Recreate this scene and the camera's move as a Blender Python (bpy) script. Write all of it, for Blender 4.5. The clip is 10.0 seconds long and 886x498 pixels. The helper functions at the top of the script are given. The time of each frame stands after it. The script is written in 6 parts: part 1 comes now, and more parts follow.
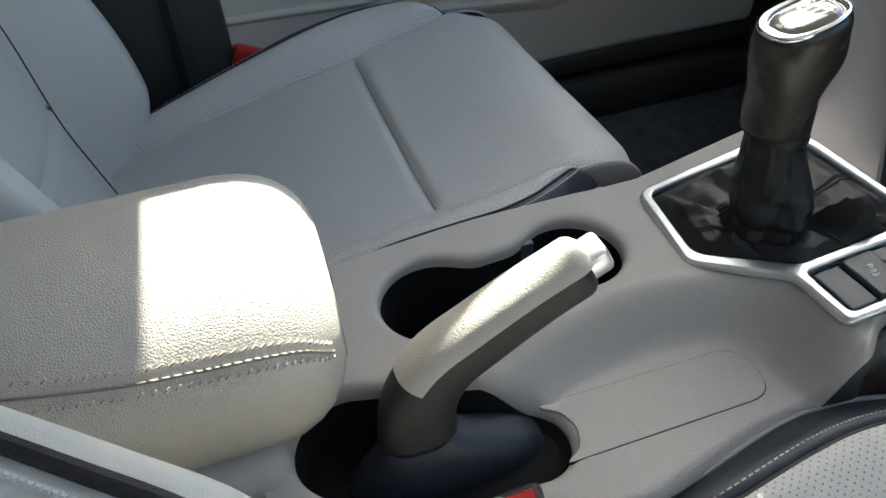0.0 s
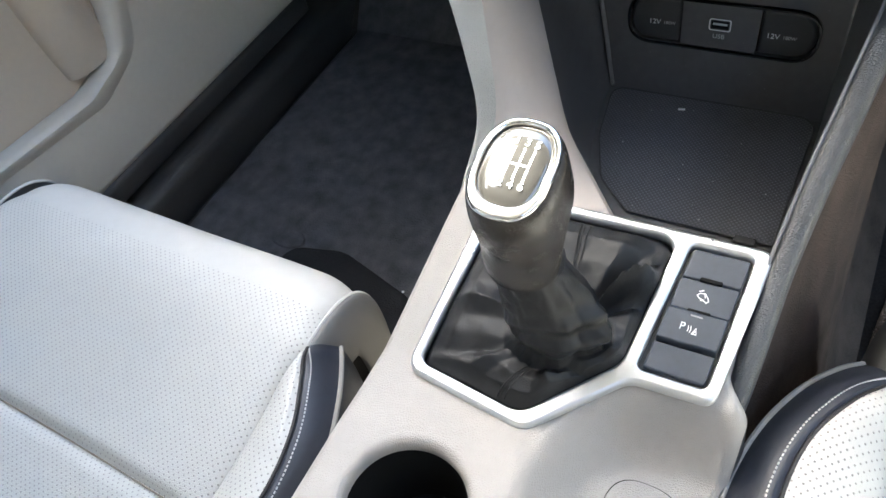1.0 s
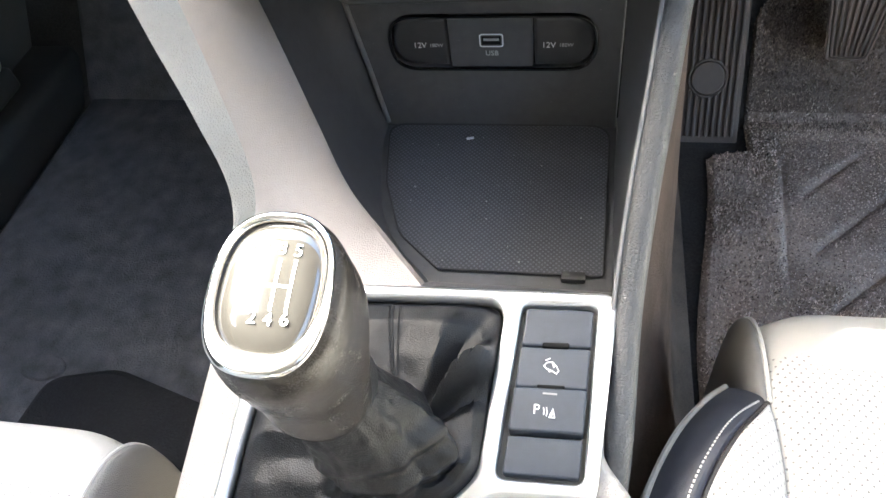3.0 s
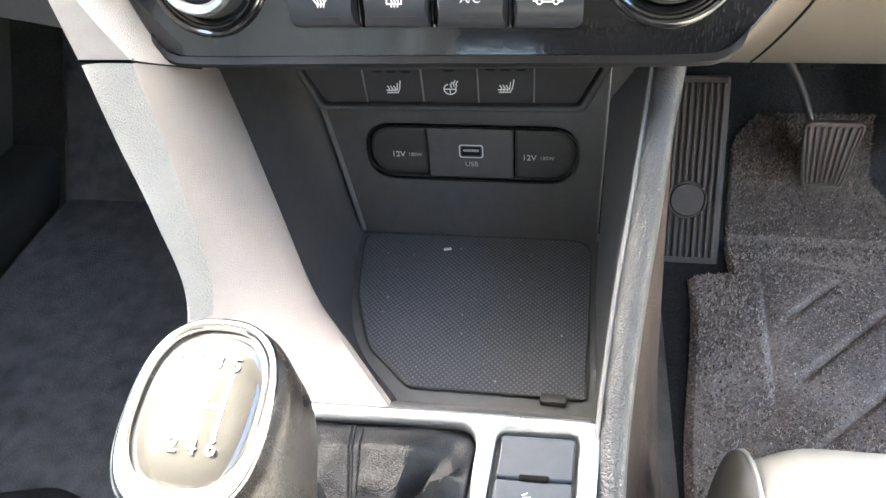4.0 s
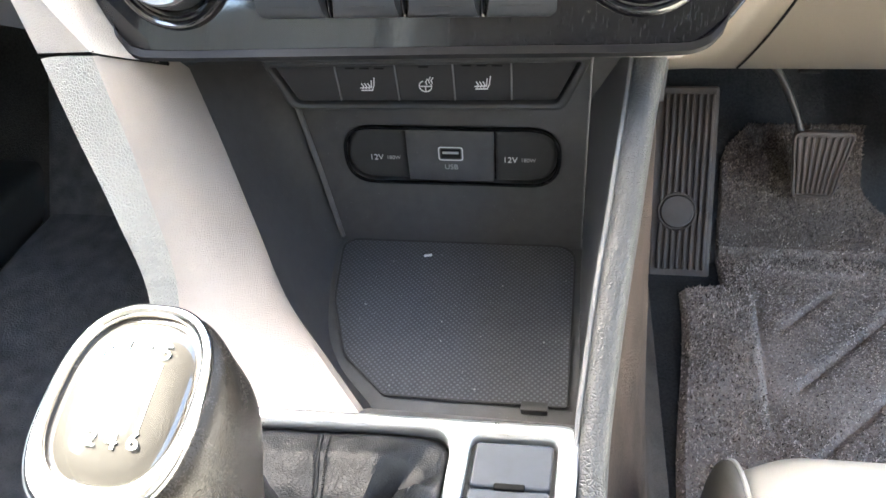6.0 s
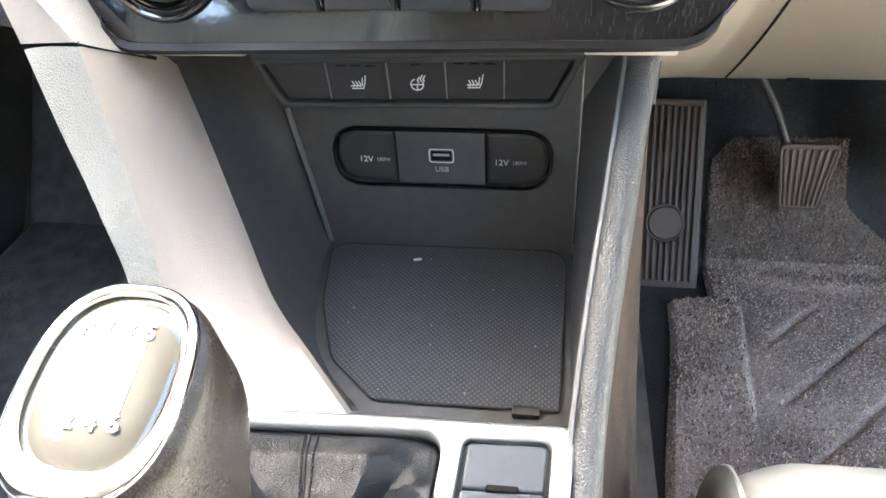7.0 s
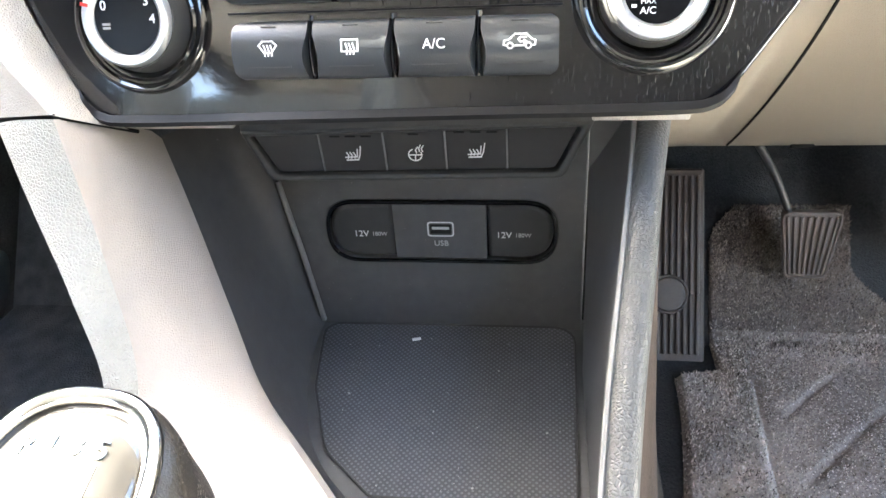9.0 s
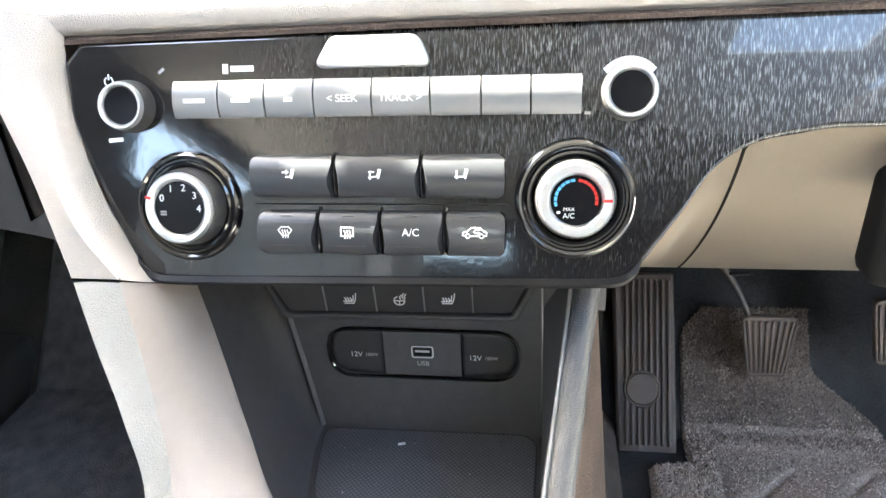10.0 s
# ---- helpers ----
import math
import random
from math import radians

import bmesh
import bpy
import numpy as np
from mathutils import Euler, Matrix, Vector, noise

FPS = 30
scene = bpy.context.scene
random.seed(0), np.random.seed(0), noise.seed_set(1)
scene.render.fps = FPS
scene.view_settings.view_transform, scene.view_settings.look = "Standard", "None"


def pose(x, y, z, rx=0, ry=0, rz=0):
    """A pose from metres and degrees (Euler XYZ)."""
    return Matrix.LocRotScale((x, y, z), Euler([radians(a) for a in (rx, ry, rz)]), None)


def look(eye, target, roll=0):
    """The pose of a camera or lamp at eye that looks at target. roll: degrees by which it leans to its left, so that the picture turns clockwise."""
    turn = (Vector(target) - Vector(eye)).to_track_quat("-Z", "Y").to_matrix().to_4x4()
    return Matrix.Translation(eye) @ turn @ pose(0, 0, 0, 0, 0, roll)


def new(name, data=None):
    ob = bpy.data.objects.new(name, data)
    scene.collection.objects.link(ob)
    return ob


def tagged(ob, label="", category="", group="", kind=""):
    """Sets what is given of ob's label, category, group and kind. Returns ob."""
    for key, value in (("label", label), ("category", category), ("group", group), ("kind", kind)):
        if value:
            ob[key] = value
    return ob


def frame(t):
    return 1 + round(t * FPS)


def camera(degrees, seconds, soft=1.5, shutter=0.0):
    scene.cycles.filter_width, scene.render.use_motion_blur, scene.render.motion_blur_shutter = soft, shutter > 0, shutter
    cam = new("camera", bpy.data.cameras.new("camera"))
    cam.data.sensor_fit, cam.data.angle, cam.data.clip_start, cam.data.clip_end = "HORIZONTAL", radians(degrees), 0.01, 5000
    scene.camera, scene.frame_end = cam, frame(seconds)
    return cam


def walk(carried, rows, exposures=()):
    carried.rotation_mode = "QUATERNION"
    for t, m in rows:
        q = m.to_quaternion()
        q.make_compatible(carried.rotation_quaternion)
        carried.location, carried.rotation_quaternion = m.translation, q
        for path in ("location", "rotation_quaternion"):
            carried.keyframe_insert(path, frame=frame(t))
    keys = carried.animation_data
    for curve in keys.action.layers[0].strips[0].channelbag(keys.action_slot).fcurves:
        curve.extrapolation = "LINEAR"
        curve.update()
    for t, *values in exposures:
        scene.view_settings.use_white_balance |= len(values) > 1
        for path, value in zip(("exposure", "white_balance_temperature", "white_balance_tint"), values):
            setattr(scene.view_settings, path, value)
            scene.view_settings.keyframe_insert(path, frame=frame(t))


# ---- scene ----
cam = camera(64.8, 10.0)
PATH = [
    (0, (0.285, 0.382, 0.675), (-1.172, 0.79, -0.633), -4.3),
    (0.2, (0.206, 0.42, 0.675), (-1.152, 1.041, -0.655), -2.7),
    (0.4, (0.151, 0.431, 0.689), (-1.052, 1.29, -0.657), -3.2),
    (0.5, (0.126, 0.444, 0.705), (-0.951, 1.368, -0.704), -5.2),
    (0.6, (0.114, 0.463, 0.708), (-0.852, 1.446, -0.742), -7.4),
    (1, (0.087, 0.506, 0.721), (-0.751, 1.47, -0.819), -16.7),
    (1.2, (0.074, 0.521, 0.729), (-0.652, 1.472, -0.872), -17.0),
    (1.5, (0.082, 0.54, 0.726), (-0.646, 1.424, -0.914), -19.0),
    (2, (0.074, 0.543, 0.728), (-0.614, 1.442, -0.92), -22.3),
    (2.5, (0.06, 0.541, 0.697), (-0.521, 1.529, -0.942), -16.9),
    (2.7, (0.058, 0.562, 0.673), (-0.403, 1.661, -0.933), -11.9),
    (3, (0.062, 0.59, 0.662), (-0.299, 1.785, -0.9), -10.4),
    (3.2, (0.062, 0.596, 0.673), (-0.275, 1.919, -0.788), -7.7),
    (3.45, (0.062, 0.602, 0.659), (-0.268, 1.985, -0.742), -6.4),
    (3.8, (0.062, 0.606, 0.645), (-0.262, 2.035, -0.716), -5.7),
    (4.3, (0.062, 0.608, 0.636), (-0.261, 2.052, -0.709), -5.5),
    (4.5, (0.061, 0.612, 0.625), (-0.253, 2.059, -0.72), -5.4),
    (5, (0.062, 0.611, 0.629), (-0.248, 2.072, -0.701), -5.1),
    (5.2, (0.064, 0.606, 0.629), (-0.266, 2.074, -0.688), -5.8),
    (6.3, (0.072, 0.612, 0.622), (-0.222, 2.112, -0.668), -4.6),
    (6.5, (0.069, 0.612, 0.619), (-0.208, 2.131, -0.653), -4.0),
    (7, (0.068, 0.609, 0.615), (-0.21, 2.13, -0.654), -3.9),
    (7.5, (0.07, 0.602, 0.631), (-0.217, 2.171, -0.574), -4.2),
    (7.8, (0.066, 0.62, 0.616), (-0.221, 2.247, -0.51), -4.0),
    (8, (0.062, 0.632, 0.61), (-0.216, 2.281, -0.487), -4.2),
    (8.5, (0.058, 0.638, 0.6), (-0.206, 2.287, -0.501), -3.9),
    (9, (0.06, 0.63, 0.601), (-0.205, 2.278, -0.499), -4.2),
    (9.5, (0.07, 0.605, 0.635), (-0.216, 2.279, -0.422), -3.9),
    (9.7, (0.074, 0.596, 0.648), (-0.213, 2.292, -0.372), -3.7),
    (9.8, (0.076, 0.594, 0.657), (-0.2, 2.304, -0.343), -3.6),
    (10, (0.087, 0.581, 0.68), (-0.194, 2.326, -0.256), -3.5),
]
walk(cam, [(t, look(eye, target, roll)) for t, eye, target, roll in PATH], [(t, e, 6380 if t < 0.3 else 6520 if t < 3 else 6800, 0 if t < 0.6 else 3 if t < 3 else 5) for t, e in ((0.0, 2.46), (0.5, 3.55), (1.0, 4.03), (1.5, 4.1), (2.5, 4.1), (3.0, 4.66), (3.2, 4.9), (4.5, 5.12), (7.0, 5.2), (8.0, 5.46), (9.0, 5.4), (9.5, 5.3), (10.0, 5.25))])

# ---- light ----
SUN_WAY = Vector((-0.62, 0.25, 0.745)).normalized()
world = bpy.data.worlds.new("sky")
scene.world = world
world.use_nodes = True
_wn = world.node_tree.nodes
_sky = _wn.new("ShaderNodeTexSky")
_sky.sky_type = "NISHITA"
_sky.sun_disc = False
_sky.sun_elevation = math.asin(SUN_WAY.z)
_sky.sun_rotation = math.atan2(SUN_WAY.x, SUN_WAY.y)
_sky.dust_density = 2.5
world.node_tree.links.new(_sky.outputs[0], _wn["Background"].inputs[0])
_wn["Background"].inputs[1].default_value = 0.15
sun = new("sun", bpy.data.lights.new("sun", "SUN"))
sun.data.energy, sun.data.angle, sun.data.color = 5.0, radians(0.6), (1.0, 0.95, 0.87)
sun.matrix_basis = look(SUN_WAY * 4, (0, 0, 0))


# ---- materials ----
def mat(name, base, rough=0.5, metal=0.0, grain=None, var=(60, 0.08), coat=0.0, fine=None, dots=None, speck=None, spec=0.5, rvar=0.08):
    """Principled surface: base colour varied at two scales, leather or noise relief, round perforations, light specks."""
    m = bpy.data.materials.new(name)
    m.use_nodes = True
    nt = m.node_tree
    N, L = nt.nodes, nt.links
    p = N["Principled BSDF"]
    tc = N.new("ShaderNodeTexCoord")
    co = tc.outputs["Object"]

    def math_node(op, a, b):
        n = N.new("ShaderNodeMath")
        n.operation = op
        for k, v in enumerate((a, b)):
            if isinstance(v, (int, float)):
                n.inputs[k].default_value = v
            else:
                L.new(v, n.inputs[k])
        return n.outputs[0]

    def noise_node(scale, detail=4.0):
        n = N.new("ShaderNodeTexNoise")
        n.inputs["Scale"].default_value, n.inputs["Detail"].default_value = scale, detail
        L.new(co, n.inputs["Vector"])
        return n.outputs["Fac"]

    big, small = noise_node(var[0] * 0.15, 5.0), noise_node(var[0] * 4, 3.0)
    mixed = math_node("ADD", math_node("MULTIPLY", big, 0.6), math_node("MULTIPLY", small, 0.4))
    ramp = N.new("ShaderNodeValToRGB")
    a = var[1]
    ramp.color_ramp.elements[0].position, ramp.color_ramp.elements[1].position = 0.3, 0.7
    ramp.color_ramp.elements[0].color = (*[c * (1 - a) for c in base], 1)
    ramp.color_ramp.elements[1].color = (*[min(1, c * (1 + a)) for c in base], 1)
    L.new(mixed, ramp.inputs[0])
    colour = ramp.outputs[0]
    if speck:
        f = noise_node(speck[0], 2.0)
        sr = N.new("ShaderNodeValToRGB")
        sr.color_ramp.elements[0].position, sr.color_ramp.elements[1].position = speck[1], speck[1] + 0.05
        L.new(f, sr.inputs[0])
        mx = N.new("ShaderNodeMix")
        mx.data_type = "RGBA"
        L.new(sr.outputs[0], mx.inputs[0])
        L.new(colour, mx.inputs[6])
        mx.inputs[7].default_value = (*speck[2], 1)
        colour = mx.outputs[2]
    height = None
    if grain:
        v = N.new("ShaderNodeTexVoronoi")
        v.feature = "DISTANCE_TO_EDGE"
        v.inputs["Scale"].default_value = grain[0]
        L.new(co, v.inputs["Vector"])
        height = math_node("MULTIPLY", math_node("MINIMUM", v.outputs["Distance"], 0.25), 4 * grain[1])
    if fine:
        f = math_node("MULTIPLY", noise_node(fine[0], 3.0), fine[1])
        height = f if height is None else math_node("ADD", height, f)
    if dots:
        mp = N.new("ShaderNodeMapping")
        mp.inputs["Rotation"].default_value = (0, 0, radians(45))
        L.new(co, mp.inputs["Vector"])
        v = N.new("ShaderNodeTexVoronoi")
        v.voronoi_dimensions = "2D"
        v.inputs["Scale"].default_value, v.inputs["Randomness"].default_value = 1 / dots[0], 0.0
        L.new(mp.outputs[0], v.inputs["Vector"])
        dr = N.new("ShaderNodeValToRGB")
        dr.color_ramp.elements[0].position, dr.color_ramp.elements[1].position = dots[1], dots[1] + 0.08
        L.new(v.outputs["Distance"], dr.inputs[0])
        mx = N.new("ShaderNodeMix")
        mx.data_type = "RGBA"
        L.new(dr.outputs[0], mx.inputs[0])
        mx.inputs[6].default_value = (*[c * dots[2] for c in base], 1)
        L.new(colour, mx.inputs[7])
        colour = mx.outputs[2]
        d = math_node("MULTIPLY", dr.outputs[0], 1.5)
        height = d if height is None else math_node("ADD", height, d)
    L.new(colour, p.inputs["Base Color"])
    p.inputs["Metallic"].default_value = metal
    L.new(math_node("ADD", math_node("MULTIPLY", mixed, 2 * rvar), rough - rvar), p.inputs["Roughness"])
    p.inputs["Coat Weight"].default_value, p.inputs["Coat Roughness"].default_value = coat, 0.04
    p.inputs["Specular IOR Level"].default_value = spec
    if height is not None:
        b = N.new("ShaderNodeBump")
        b.inputs["Strength"].default_value, b.inputs["Distance"].default_value = 0.6, 0.0006
        L.new(height, b.inputs["Height"])
        L.new(b.outputs[0], p.inputs["Normal"])
    return m


BEIGE = mat("beige_plastic", (0.405, 0.376, 0.342), 0.5, grain=(750, 0.6), fine=(1500, 0.2), var=(40, 0.05))
STRUT = mat("pinkish_beige_plastic", (0.405, 0.364, 0.332), 0.5, grain=(800, 0.35), fine=(1500, 0.2), var=(40, 0.05))
BEIGE_GRAIN = mat("beige_grained_plastic", (0.405, 0.402, 0.372), 0.5, grain=(620, 1.3), var=(40, 0.05))
TAN = mat("tan_plastic", (0.50, 0.43, 0.35), 0.55, grain=(700, 0.4), var=(30, 0.05))
# Beige lightened to make up for the little light reaching the door.
DOOR = mat("lightened_beige_plastic", (0.56, 0.53, 0.475), 0.5, grain=(750, 0.5), var=(30, 0.05))
# Beige darkened in colour for the shaded underside of the knee panel.
KNEE = mat("darkened_beige_plastic", (0.21, 0.178, 0.140), 0.5, grain=(700, 0.4), var=(30, 0.05))
LEATHER = mat("light_grey_leather", (0.535, 0.522, 0.492), 0.45, grain=(1000, 0.35), var=(25, 0.05))
PERF = mat("perforated_light_leather", (0.535, 0.522, 0.492), 0.45, grain=(650, 0.3), var=(25, 0.05), dots=(0.0040, 0.105, 0.48))
# Seat leather darkened, so the front corner's shade sits in its colour.
SHADED_CORNER = mat("shaded_corner_leather", (0.15, 0.147, 0.141), 0.5, grain=(800, 0.4), var=(30, 0.06))
ARM_LEATHER = mat("beige_armrest_leather", (0.50, 0.46, 0.395), 0.5, grain=(620, 0.75), var=(25, 0.06))
BLACK_LEATHER = mat("black_leather", (0.026, 0.024, 0.023), 0.42, grain=(900, 0.25), var=(60, 0.2), rvar=0.03, spec=0.35)
GAITER = mat("soft_black_leather", (0.008, 0.0085, 0.0098), 0.32, grain=(900, 0.3), fine=(240, 0.4), var=(400, 0.15), rvar=0.03, spec=0.34)
BAND = mat("smooth_black_leather", (0.022, 0.026, 0.037), 0.42, grain=(900, 0.15), var=(30, 0.25))
BAR_LEATHER = mat("dark_grey_grained_vinyl", (0.066, 0.068, 0.071), 0.36, grain=(520, 0.6), var=(40, 0.15))
BLACK_PLASTIC = mat("black_plastic", (0.038, 0.038, 0.038), 0.5, fine=(1800, 0.4), var=(40, 0.25))
GLOVE_PLASTIC = mat("dark_grey_plastic", (0.060, 0.060, 0.061), 0.55, fine=(1600, 0.5), var=(30, 0.25))
DEEP_PLASTIC = mat("charcoal_plastic", (0.082, 0.082, 0.084), 0.55, fine=(1600, 0.5), var=(30, 0.25), speck=(900, 0.74, (0.3, 0.3, 0.3)))
BUTTON = mat("button_plastic", (0.028, 0.031, 0.035), 0.29, fine=(1500, 0.2), var=(60, 0.05), rvar=0.015)
SWITCH = mat("slate_switch_plastic", (0.038, 0.047, 0.062), 0.42, fine=(1500, 0.2), var=(60, 0.2), speck=(1400, 0.8, (0.4, 0.4, 0.4)))
GLOSS = mat("piano_black", (0.008, 0.008, 0.009), 0.1, fine=(220, 0.12), var=(90, 0.4), coat=1.0, rvar=0.05)
SILVER = mat("satin_silver", (0.66, 0.67, 0.68), 0.3, 0.85, fine=(2500, 0.15), var=(60, 0.04))
CHROME = mat("bright_chrome", (0.82, 0.81, 0.79), 0.12, 1.0, var=(60, 0.03), rvar=0.04)
KNOB_SKIN = mat("knob_leather", (0.028, 0.023, 0.018), 0.27, grain=(1300, 0.10), var=(500, 0.06), spec=0.42, rvar=0.02)
# Paler than the other keys: their sky reflection is put into the colour.
AUDIO_SHEEN = mat("reflection_grey_key", (0.22, 0.225, 0.232), 0.34, 0.45, fine=(1500, 0.2), var=(60, 0.02), rvar=0.01)
LIP_GLOSS = mat("smooth_black_lip", (0.008, 0.008, 0.009), 0.36, var=(60, 0.3), spec=0.16, rvar=0.03)
LIP = mat("dull_black_lip", (0.007, 0.007, 0.008), 0.22, var=(60, 0.3), spec=0.12)
KEY_BLACK = mat("matt_black_key", (0.026, 0.026, 0.027), 0.45, fine=(1500, 0.2), var=(60, 0.15), spec=0.35)
ARM_METAL = mat("bare_grey_metal", (0.12, 0.115, 0.11), 0.45, 0.8, var=(60, 0.2))
# Pale grey that paints highlights along plastic edges.
EDGE_HIGHLIGHT = mat("edge_highlight_grey", (0.17, 0.17, 0.175), 0.5, var=(60, 0.15))
DUST_GLINT = mat("dust_glint_piano_black", (0.008, 0.008, 0.009), 0.09, fine=(260, 0.10), var=(300, 0.5), coat=0.5, rvar=0.04)
# dust and hairline scratches, painted brighter towards the upper driver's end for their sun glint
_n, _l = DUST_GLINT.node_tree.nodes, DUST_GLINT.node_tree.links
_p, _tc, _sep = _n["Principled BSDF"], _n.new("ShaderNodeTexCoord"), _n.new("ShaderNodeSeparateXYZ")
_l.new(_tc.outputs["Object"], _sep.inputs[0])
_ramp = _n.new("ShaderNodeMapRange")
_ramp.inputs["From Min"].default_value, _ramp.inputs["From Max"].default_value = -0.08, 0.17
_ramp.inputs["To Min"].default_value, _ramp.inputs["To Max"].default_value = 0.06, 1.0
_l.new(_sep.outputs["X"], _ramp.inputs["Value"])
_map, _dust = _n.new("ShaderNodeMapping"), _n.new("ShaderNodeTexNoise")
_map.inputs["Rotation"].default_value, _map.inputs["Scale"].default_value = (0, radians(9), 0), (1.0, 0.10, 0.10)
_dust.inputs["Scale"].default_value, _dust.inputs["Detail"].default_value = 2000, 4
_l.new(_tc.outputs["Object"], _map.inputs[0])
_l.new(_map.outputs[0], _dust.inputs["Vector"])
_cut = _n.new("ShaderNodeMapRange")
_cut.inputs["From Min"].default_value, _cut.inputs["From Max"].default_value = 0.50, 0.78
_l.new(_dust.outputs["Fac"], _cut.inputs["Value"])
_mul = _n.new("ShaderNodeMath")
_mul.operation = "MULTIPLY"
# Raises the streak colour near the top, where the glint is painted.
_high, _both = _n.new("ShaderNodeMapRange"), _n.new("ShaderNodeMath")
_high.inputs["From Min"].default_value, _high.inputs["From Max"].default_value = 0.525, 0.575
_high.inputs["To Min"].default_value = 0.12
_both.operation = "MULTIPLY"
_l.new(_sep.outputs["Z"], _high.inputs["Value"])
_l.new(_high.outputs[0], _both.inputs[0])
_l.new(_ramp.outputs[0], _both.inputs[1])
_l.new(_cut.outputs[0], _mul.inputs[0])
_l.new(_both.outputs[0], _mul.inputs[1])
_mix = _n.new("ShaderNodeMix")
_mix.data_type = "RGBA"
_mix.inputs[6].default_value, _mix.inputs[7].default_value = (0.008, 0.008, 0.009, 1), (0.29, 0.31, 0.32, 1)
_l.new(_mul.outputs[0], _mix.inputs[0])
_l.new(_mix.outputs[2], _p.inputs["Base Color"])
_ro = _n.new("ShaderNodeMapRange")
_ro.inputs["To Min"].default_value, _ro.inputs["To Max"].default_value = 0.07, 0.34
_l.new(_both.outputs[0], _ro.inputs["Value"])
_l.new(_ro.outputs[0], _p.inputs["Roughness"])
CAP = mat("mirror_cap", (0.060, 0.057, 0.053), 0.12, 0.6, var=(60, 0.1), coat=0.6)
WHITE = mat("white_print", (0.82, 0.83, 0.84), 0.6, var=(60, 0.03))
PALE_PRINT = mat("pale_print", (0.5, 0.5, 0.5), 0.6, var=(60, 0.05))
DIM_PRINT = mat("grey_print", (0.30, 0.30, 0.30), 0.6, var=(60, 0.05))
RED = mat("red_plastic", (0.45, 0.02, 0.015), 0.4, var=(60, 0.1))
BLUE = mat("blue_print", (0.10, 0.42, 0.75), 0.5, var=(60, 0.1))
CARPET = mat("charcoal_carpet", (0.086, 0.090, 0.101), 0.95, fine=(450, 7.0), var=(260, 0.5), spec=0.15)
DRIVER_CARPET = mat("brown_grey_carpet", (0.30, 0.240, 0.210), 0.95, fine=(380, 8.0), var=(75, 0.65), speck=(520, 0.64, (0.45, 0.41, 0.39)), spec=0.15)
TUNNEL_CARPET = mat("tunnel_carpet", (0.078, 0.059, 0.050), 0.95, fine=(700, 6.0), var=(150, 0.5), spec=0.15)
RUBBER = mat("grey_rubber", (0.115, 0.084, 0.070), 0.6, fine=(1500, 0.5), var=(60, 0.25))
FOOT_RUBBER = mat("dark_brown_rubber", (0.084, 0.061, 0.051), 0.6, fine=(1500, 0.5), var=(60, 0.25))
MAT_RUBBER = mat("ribbed_rubber", (0.060, 0.062, 0.069), 0.37, dots=(0.0025, 0.24, 2.0), var=(40, 0.3), speck=(700, 0.735, (0.35, 0.35, 0.36)))
# Kept dark so that the unseen walls dim the climate panel's reflections.
CABIN = mat("dark_cabin_trim", (0.06, 0.058, 0.055), 0.9, fine=(900, 1.0))
HEADLINER = mat("headliner", (0.50, 0.49, 0.465), 0.9, fine=(900, 1.0))
# Grey welt colour that paints the highlight on the black band's edge.
WELT_SHEEN = mat("sheen_grey_welt", (0.26, 0.25, 0.235), 0.5, grain=(600, 0.4), var=(40, 0.15))
ARM_THREAD = mat("beige_thread", (0.46, 0.42, 0.355), 0.8, spec=0.1)
THREAD = mat("white_thread", (0.55, 0.545, 0.53), 0.8)
DARK_THREAD = mat("dark_thread", (0.012, 0.012, 0.012), 0.8)
BOUNCE_GROUND = mat("pale_bounce_ground", (0.48, 0.455, 0.42), 0.85, fine=(8, 1.0), var=(3, 0.15))
GAP = mat("dark_gap", (0.010, 0.010, 0.010), 0.9, spec=0.1)
GLASS = bpy.data.materials.new("window_glass")
GLASS.use_nodes = True
_g = GLASS.node_tree.nodes["Principled BSDF"]
_g.inputs["Transmission Weight"].default_value, _g.inputs["Roughness"].default_value = 1.0, 0.0
_g.inputs["IOR"].default_value = 1.45


COVER_FELT = mat("black_felt", (0.017, 0.018, 0.021), 0.9, fine=(450, 3.0), var=(75, 0.3), spec=0.1)
FLOOR_CARPET = mat("black_floor_carpet", (0.042, 0.040, 0.040), 0.95, fine=(450, 6.0), var=(75, 0.5), spec=0.1)
# Darker copy of the mat carpet that paints the shade under the dash.
RAMP_SHADE_CARPET = mat("shade_brown_carpet", (0.165, 0.128, 0.110), 0.95, fine=(380, 8.0), var=(75, 0.65), spec=0.15)


def tuft_mat(name, dark, light):
    m = mat(name, light, 0.95, spec=0.15)
    nodes, links = m.node_tree.nodes, m.node_tree.links
    geo, ramp = nodes.new("ShaderNodeNewGeometry"), nodes.new("ShaderNodeValToRGB")
    ramp.color_ramp.elements[0].color, ramp.color_ramp.elements[1].color = (*dark, 1), (*light, 1)
    links.new(geo.outputs["Random Per Island"], ramp.inputs[0])
    links.new(ramp.outputs[0], nodes["Principled BSDF"].inputs["Base Color"])
    return m


TUFT = tuft_mat("mottled_tufts", (0.045, 0.034, 0.028), (0.85, 0.69, 0.61))
# Tufts darkened likewise for the shaded toe board.
RAMP_SHADE_TUFT = tuft_mat("shade_mottled_tufts", (0.025, 0.019, 0.016), (0.42, 0.335, 0.29))


# ---- building helpers ----
def thing(name, label, category, at=(0, 0, 0), group="", kind=""):
    ob = new(name)
    ob.empty_display_size = 0.02
    ob.matrix_basis = Matrix.Translation(at)
    return tagged(ob, label, category, group, kind)


